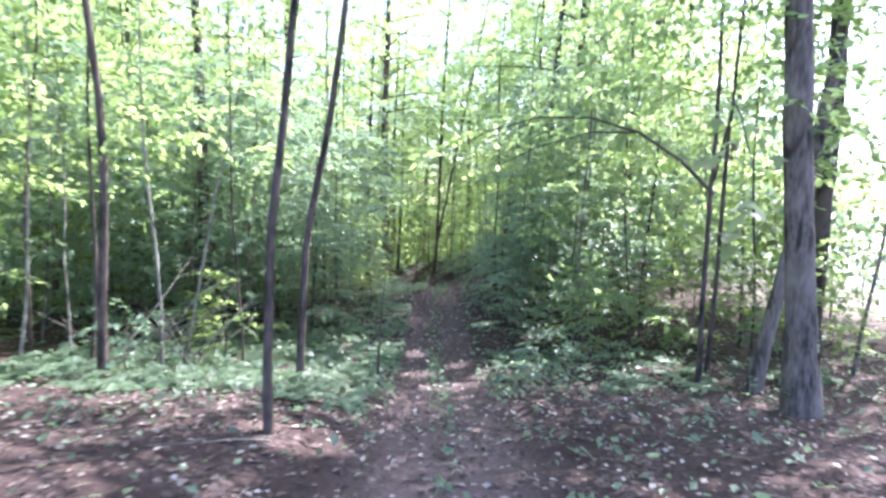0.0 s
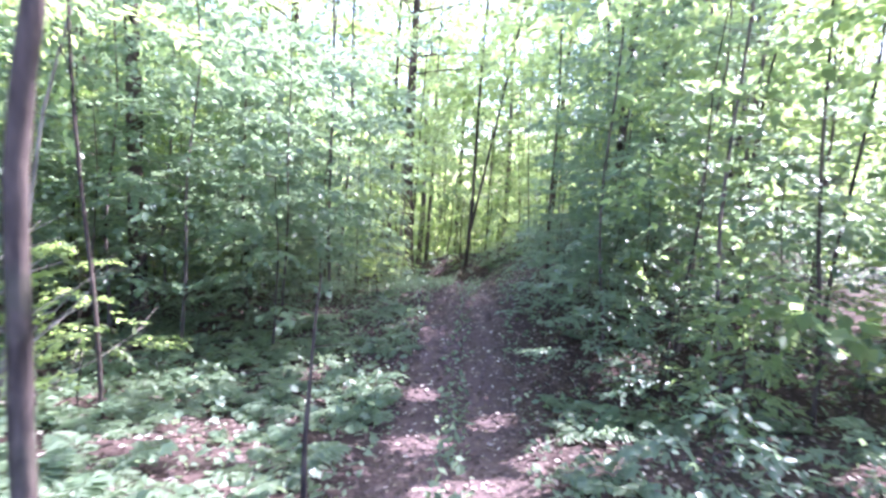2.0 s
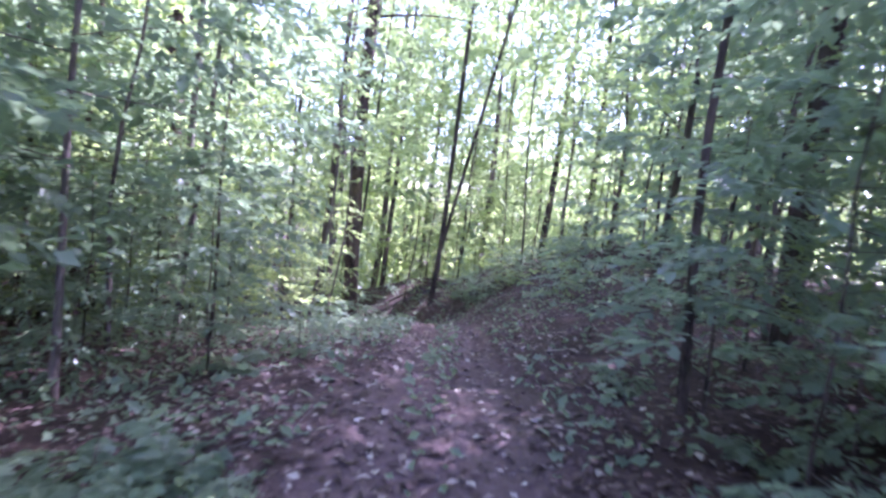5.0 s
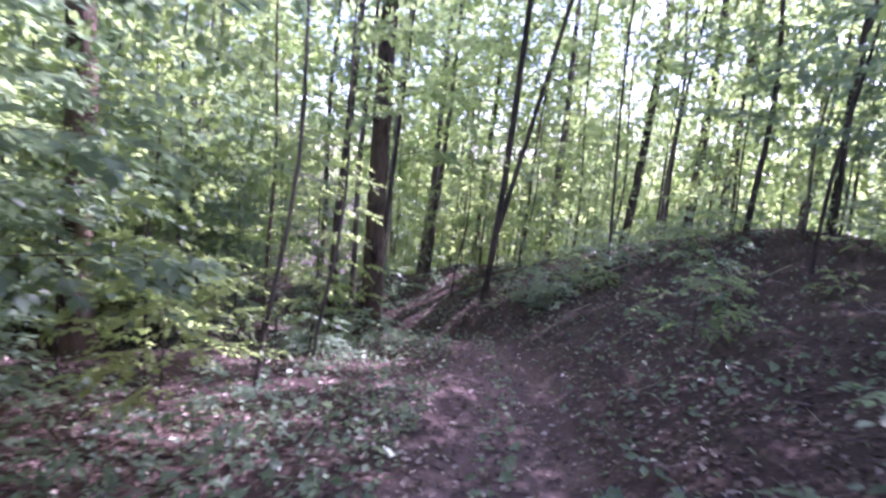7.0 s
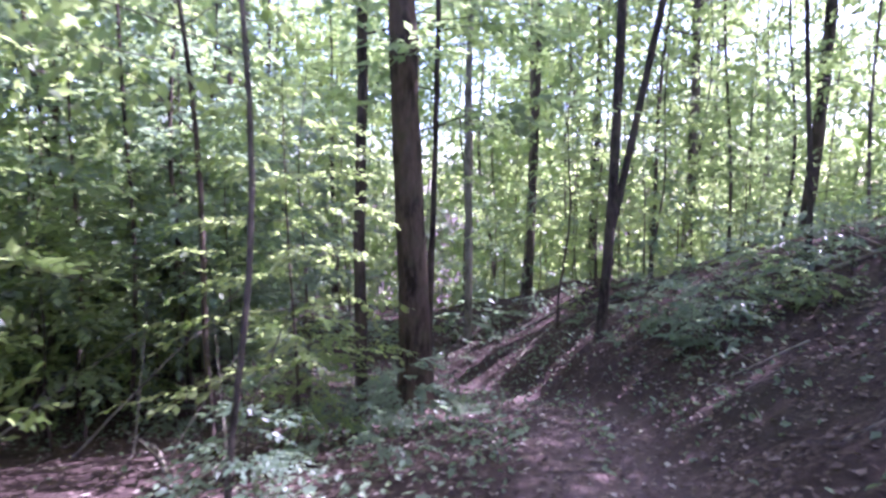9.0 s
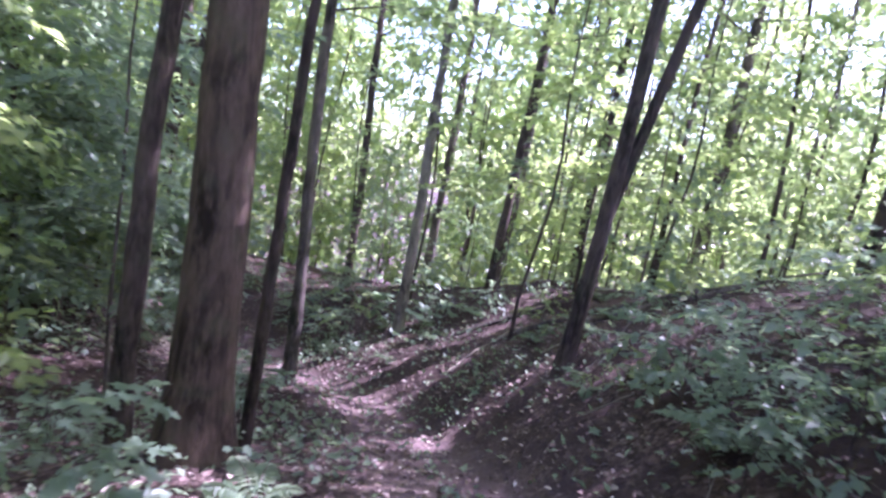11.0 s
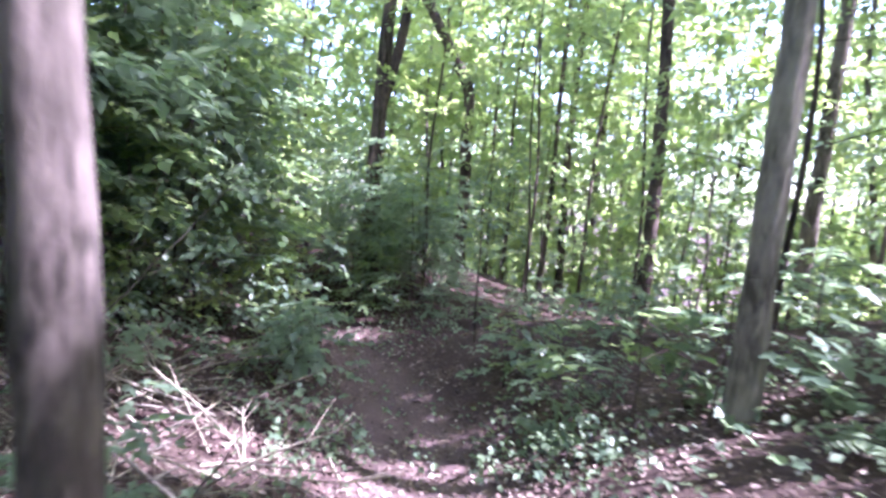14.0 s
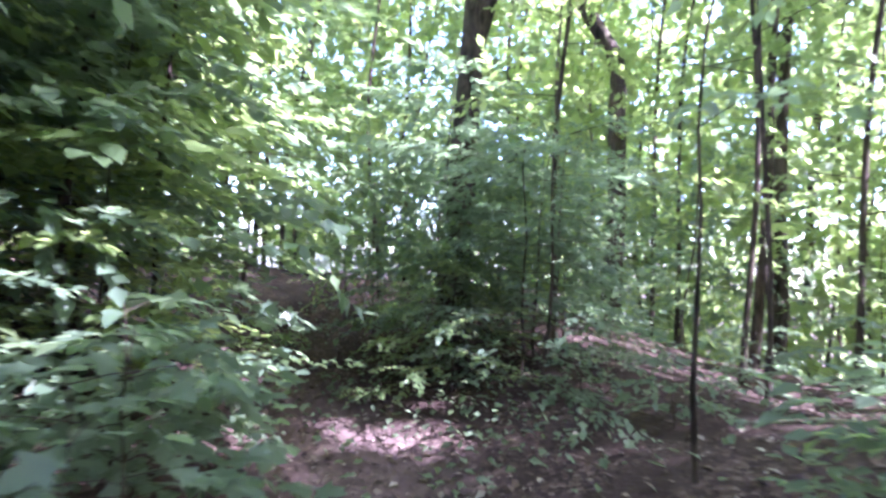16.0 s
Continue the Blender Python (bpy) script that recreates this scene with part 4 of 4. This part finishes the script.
# ---- fallen leaves and low green cover ----
def carpet(name, n, mat, size, spread, lift, tilt, seed, label, category, centre=0.0, lobed=False):
    g = np.random.RandomState(seed)
    i = g.randint(20, len(_dense) - 12, n)
    d = g.normal(centre, 1, n) * spread
    x = _dense[i, 0] + _right[i, 0] * d + g.normal(0, 0.2, n)
    y = _dense[i, 1] + _right[i, 1] * d + g.normal(0, 0.2, n)
    keep = np.ones(n, bool)
    if lift > 0.02:
        off, _n = trail_offset(x, y)
        keep = (np.abs(off) > np.where(y > 26, 0.38, 0.5)) & (waves(x, y, seed, 2.5) > g.uniform(-0.5, 0.5, n))
        rut = (np.abs(off) < 0.13) & (g.rand(n) < 0.35 + 0.4 * (y < 9))
        keep |= rut
        keep &= ((np.hypot(x + 4.0, y - 20.6) > 1.4) & (np.hypot((x + 5.9) * 0.75, y - 26.85) > 0.85) & (np.hypot((x + 4.5) * 0.8, y - 28.3) > 0.7)) | (g.rand(n) < 0.15)
        keep &= (off < 0.5) | (g.rand(n) < 0.4 + 0.6 * np.clip((11.5 - y) / 5, 0, 1) + 0.6 * ((y > 26.5) & (off < 1.3)))
        keep &= g.rand(n) < np.clip((y - 2.5) / 3, 0.3, 1)
    x, y = x[keep], y[keep]
    m = len(x)
    z = ground_z(x, y) + 0.006 + lift * g.rand(m) ** 1.5
    v, f = leaves(np.stack([x, y, z], -1), g.uniform(0, 6.28, m), g.normal(0.05, tilt, m), g.normal(0, tilt, m), size * g.uniform(0.5, 1.25, m), lobed)
    tagged(mesh_object(name, v, f, mat, smooth=False), label, category, kind="stuff")


carpet("leaf_litter", 60000, LITTER, 0.058, 2.6, 0.014, 0.22, 31, "dry brown and tan fallen leaves on the ground", "leaf litter")
carpet("ground_plants", 70000, FERN, 0.066, 2.6, 0.18, 0.45, 32, "low green seedlings and herbs over the ground", "ground plants")
carpet("ground_seedlings", 11000, LEAF_COOL, 0.08, 2.8, 0.22, 0.4, 33, "low broad-leaved green seedlings", "ground plants", 0.0, True)


# ---- fallen wood ----
def stick(x, y, length, r, yaw, rise, mat, label, seed, twigs=3, z=None, name="fallen_branch"):
    g = np.random.RandomState(seed)
    q = np.linspace(0, 1, 9)
    px = x + math.cos(yaw) * q * length + g.normal(0, 0.015 * length, 9).cumsum() * 0.5
    py = y + math.sin(yaw) * q * length + g.normal(0, 0.015 * length, 9).cumsum() * 0.5
    pz = ground_z(px, py) + r * 0.7 + rise * q * length if z is None else z + rise * q * length
    p = np.stack([px, py, pz], -1)
    parts = [tube(p, r * (1 - 0.7 * q), 7, 0.08, seed)]
    for k in range(twigs):
        f = g.uniform(0.3, 0.95)
        at = np.array([np.interp(f, q, p[:, c]) for c in range(3)])
        a = yaw + g.choice([-1, 1]) * g.uniform(0.4, 1.0)
        tl = length * g.uniform(0.15, 0.35)
        qq = np.linspace(0, 1, 4)
        parts.append(tube(at + np.stack([np.cos(a) * qq * tl, np.sin(a) * qq * tl, g.uniform(0.1, 0.7) * qq * tl], -1), r * 0.45 * (1 - 0.7 * qq), 5))
    tagged(mesh_object(name, *joined(parts), mat), label, "branch", "fallen branches")


sg = np.random.RandomState(55)
# pale dead sticks propped among the saplings
for k in range(13):
    stick(-3.6 + sg.uniform(-0.7, 0.7), 7.1 + sg.uniform(-0.7, 0.6), sg.uniform(0.8, 1.7), sg.uniform(0.008, 0.015), sg.uniform(0, 6.28), sg.uniform(0.2, 1.3), BARK_PALE,
          "bare pale dead branch leaning among ferns", 100 + k, 4)
for k in range(7):
    stick(-2.5 + sg.uniform(-0.6, 0.5), 10.9 + sg.uniform(-0.4, 0.4), sg.uniform(0.4, 0.9), sg.uniform(0.005, 0.01), sg.uniform(0, 6.28), sg.uniform(0.0, 0.3), BARK_PALE,
          "dry pale twig lying on leaf litter", 220 + k, 3)
# brush pile by the sunlit bend
for k in range(110):
    stick(-5.8 + sg.uniform(-1.6, 1.5), 26.95 + sg.uniform(-0.75, 0.6), sg.uniform(0.35, 0.95), sg.uniform(0.004, 0.012), sg.uniform(0, 6.28), sg.uniform(0.05, 0.8), DEADWOOD if k % 3 else BARK_PALE,
          "dry grey branch in a brush pile beside the trail", 130 + k, 4)
for k, (x, y, l, r, a) in enumerate([(-3.5, 25.7, 2.2, 0.028, 2.7), (-1.3, 28.6, 3.4, 0.05, 0.2), (-2.4, 29.3, 3.0, 0.04, 0.45), (-0.6, 27.9, 2.6, 0.045, 0.1), (-5.0, 28.0, 1.3, 0.012, 2.9),
                                     (-2.6, 19.6, 1.8, 0.018, 1.9), (-3.2, 20.6, 1.5, 0.02, 2.4), (2.2, 20.5, 1.6, 0.02, 0.4), (2.9, 23.6, 1.9, 0.025, 2.6), (-3.0, 8.8, 1.3, 0.012, 2.9),
                                     (-2.2, 9.2, 1.0, 0.010, 0.3), (-7.6, 31.9, 1.3, 0.012, 0.7), (-6.0, 30.9, 1.2, 0.012, 2.2), (-1.9, 27.6, 1.5, 0.015, 1.2)]):
    stick(x, y, l, r, a, 0.02, DEADWOOD if r < 0.028 else BARK_GREY, "weathered fallen branch lying on leaf litter", 170 + k, 2 if r < 0.028 else 0)
# dead twigs on the bank above the trail
for k in range(16):
    stick(sg.uniform(0.9, 3.6), sg.uniform(17.5, 27.0), sg.uniform(0.5, 1.3), sg.uniform(0.006, 0.013), sg.uniform(0, 6.28), sg.uniform(0.02, 0.3), (DEADWOOD, BARK_GREY)[k % 2],
          "dry dead branch lying on the shaded bank", 430 + k, 3)
# pale dead twigs at the foot of the twin tree
for k in range(9):
    stick(-0.05 + sg.uniform(-0.25, 0.3), 26.0 + sg.uniform(-0.25, 0.3), sg.uniform(0.3, 0.6), sg.uniform(0.004, 0.008), sg.uniform(0, 6.28), sg.uniform(0.5, 1.6), BARK_PALE,
          "dry pale twig standing at the foot of a tree", 400 + k, 3)
# small twigs dropped along the trail
for k in range(70):
    i = sg.randint(25, len(_dense) - 40)
    d = sg.choice([-1, 1]) * sg.uniform(0.25, 2.4)
    stick(_dense[i, 0] + _right[i, 0] * d, _dense[i, 1] + _right[i, 1] * d, sg.uniform(0.2, 0.7), sg.uniform(0.003, 0.007), sg.uniform(0, 6.28), 0.03, (DEADWOOD, BARK_PALE, BARK_GREY)[k % 3],
          "thin dry twig lying on leaf litter", 300 + k, 2)
# bare sticks leaning in the dark hollow
for k, (x, y, l, r, a, up) in enumerate([(-4.6, 20.9, 1.4, 0.014, 0.6, 1.1), (-4.2, 21.2, 1.1, 0.01, 2.2, 1.6), (-2.75, 20.6, 0.7, 0.009, 0.4, 2.2), (-2.7, 20.65, 0.6, 0.008, 2.4, 2.0), (-5.3, 20.4, 1.6, 0.015, 1.2, 0.8),
                                         (-3.6, 21.0, 0.8, 0.007, 1.0, 1.5), (-7.0, 26.6, 1.3, 0.01, 1.3, 1.4), (-7.5, 26.9, 1.2, 0.008, 2.0, 2.4), (-6.6, 26.2, 1.0, 0.008, 0.3, 1.9)]):
    stick(x, y, l, r, a, up, BARK_PALE, "bare dead stick leaning in the shaded hollow", 190 + k, 3)

# thin pale sapling before the dark thicket
wood, crown = grow(rng, 6.0, 0.02, (0.03, 0.01), 0.55, 8, 0.8, 0.1, 10, 3, wobble=0.05)
plant("sapling", (-8.4, 27.35, gz(-8.4, 27.35)), wood, crown, BARK_PALE, LEAF, "thin pale sapling stem before a dark thicket", "sapling")
wood, crown = grow(rng, 2.6, 0.012, (0.02, -0.03), 0.55, 5, 0.5, 0.09, 8, 2, wobble=0.05)
plant("sapling", (-7.18, 31.03, gz(-7.18, 31.03)), wood, crown, BARK, LEAF_COOL, "thin dark sapling standing on the litter bank", "sapling")
# pale thin stems and a dark young tree in the shade above the ferns
PALE_STEMS = [(-3.15, 5.2, 8.0, 0.045, 0.02, BARK, "dark young tree above the leaf litter"), (-3.25, 6.5, 5.5, 0.022, -0.04, BARK_PALE, "thin pale stem among bright leaves"),
              (-3.4, 7.3, 5.0, 0.02, 0.16, BARK_PALE, "thin pale leaning stem in the shade"), (-4.95, 6.5, 5.0, 0.02, 0.03, BARK_PALE, "thin pale stem at the dark thicket"),
              (-4.7, 7.1, 4.6, 0.018, -0.05, BARK_PALE, "thin pale stem at the dark thicket")]
for x, y, h, r, lx, mat, text in PALE_STEMS:
    wood, crown = grow(rng, h, r, (lx, 0.02), 0.5, 7, 0.9, 0.09, 10, 4, wobble=0.05, sides=7)
    plant("sapling", (x, y, gz(x, y)), wood, crown, mat, LEAF_SUN, text, "sapling")
# dead upright stick beside the trail
wood, _c = grow(rng, 1.15, 0.016, (0.04, 0.0), 0.6, 2, 0.25, 0.05, 4, 1)
plant("dead_sapling", (-0.65, 5.97, gz(-0.65, 5.97)), wood, None, BARK, LEAF, "thin bare dark sapling stem beside the trail", "sapling")


# ---- far woods ----
FAR = patterns(5, "forest_tree", "distant green woodland tree with leafy crown", "tree", "woodland trees", [(BARK, LEAF_SUN), (BARK_GREY, LEAF_SUN), (BARK, LEAF)],
               height=(12, 18), r=(0.035, 0.075), first=0.03, branches=22, reach=(2.2, 3.0), leaf=0.31, per=10, tuft=6, rise=0.3, wobble=0.06, sides=5, flat=0.5, spray_len=1.4)
far = np.random.RandomState(77)
# tall wood beyond the thicket
for _ in range(40):
    a, d = far.uniform(-1.75, -0.35), far.uniform(13, 25)
    put(FAR[far.randint(5)], spin(-4 + math.sin(a) * d, 27 + math.cos(a) * d, far.uniform(0.95, 1.25), far.uniform(0, 6.28), 0.1))
# the deep wood beyond the hollow
for _ in range(16):
    x, y = far.uniform(-22, -10.5), far.uniform(6, 25)
    put(FAR[2 if far.rand() < 0.7 else far.randint(5)], spin(x, y, far.uniform(0.8, 1.2), far.uniform(0, 6.28), 0.1))
# the wood that closes the view down the trail
for _ in range(56):
    x, y = far.uniform(-11, 20), far.uniform(37.5, 58)
    put(FAR[far.randint(5)], spin(x, y, far.uniform(1.0, 1.3), far.uniform(0, 6.28), 0.1))
for n, a0, a1, d0, d1 in [(58, -2.9, 0.55, 20, 36), (22, -2.6, 0.6, 34, 58), (40, 0.4, 1.3, 16, 32)]:
    for _ in range(n):
        a, d = far.uniform(a0, a1), far.uniform(d0, d1)
        x, y = -4 + math.sin(a) * d, 27 + math.cos(a) * d
        if x > 5 and 0 < y < 16:
            continue
        put(FAR[far.randint(5)], spin(x, y, far.uniform(0.75, 1.2), far.uniform(0, 6.28), 0.1))
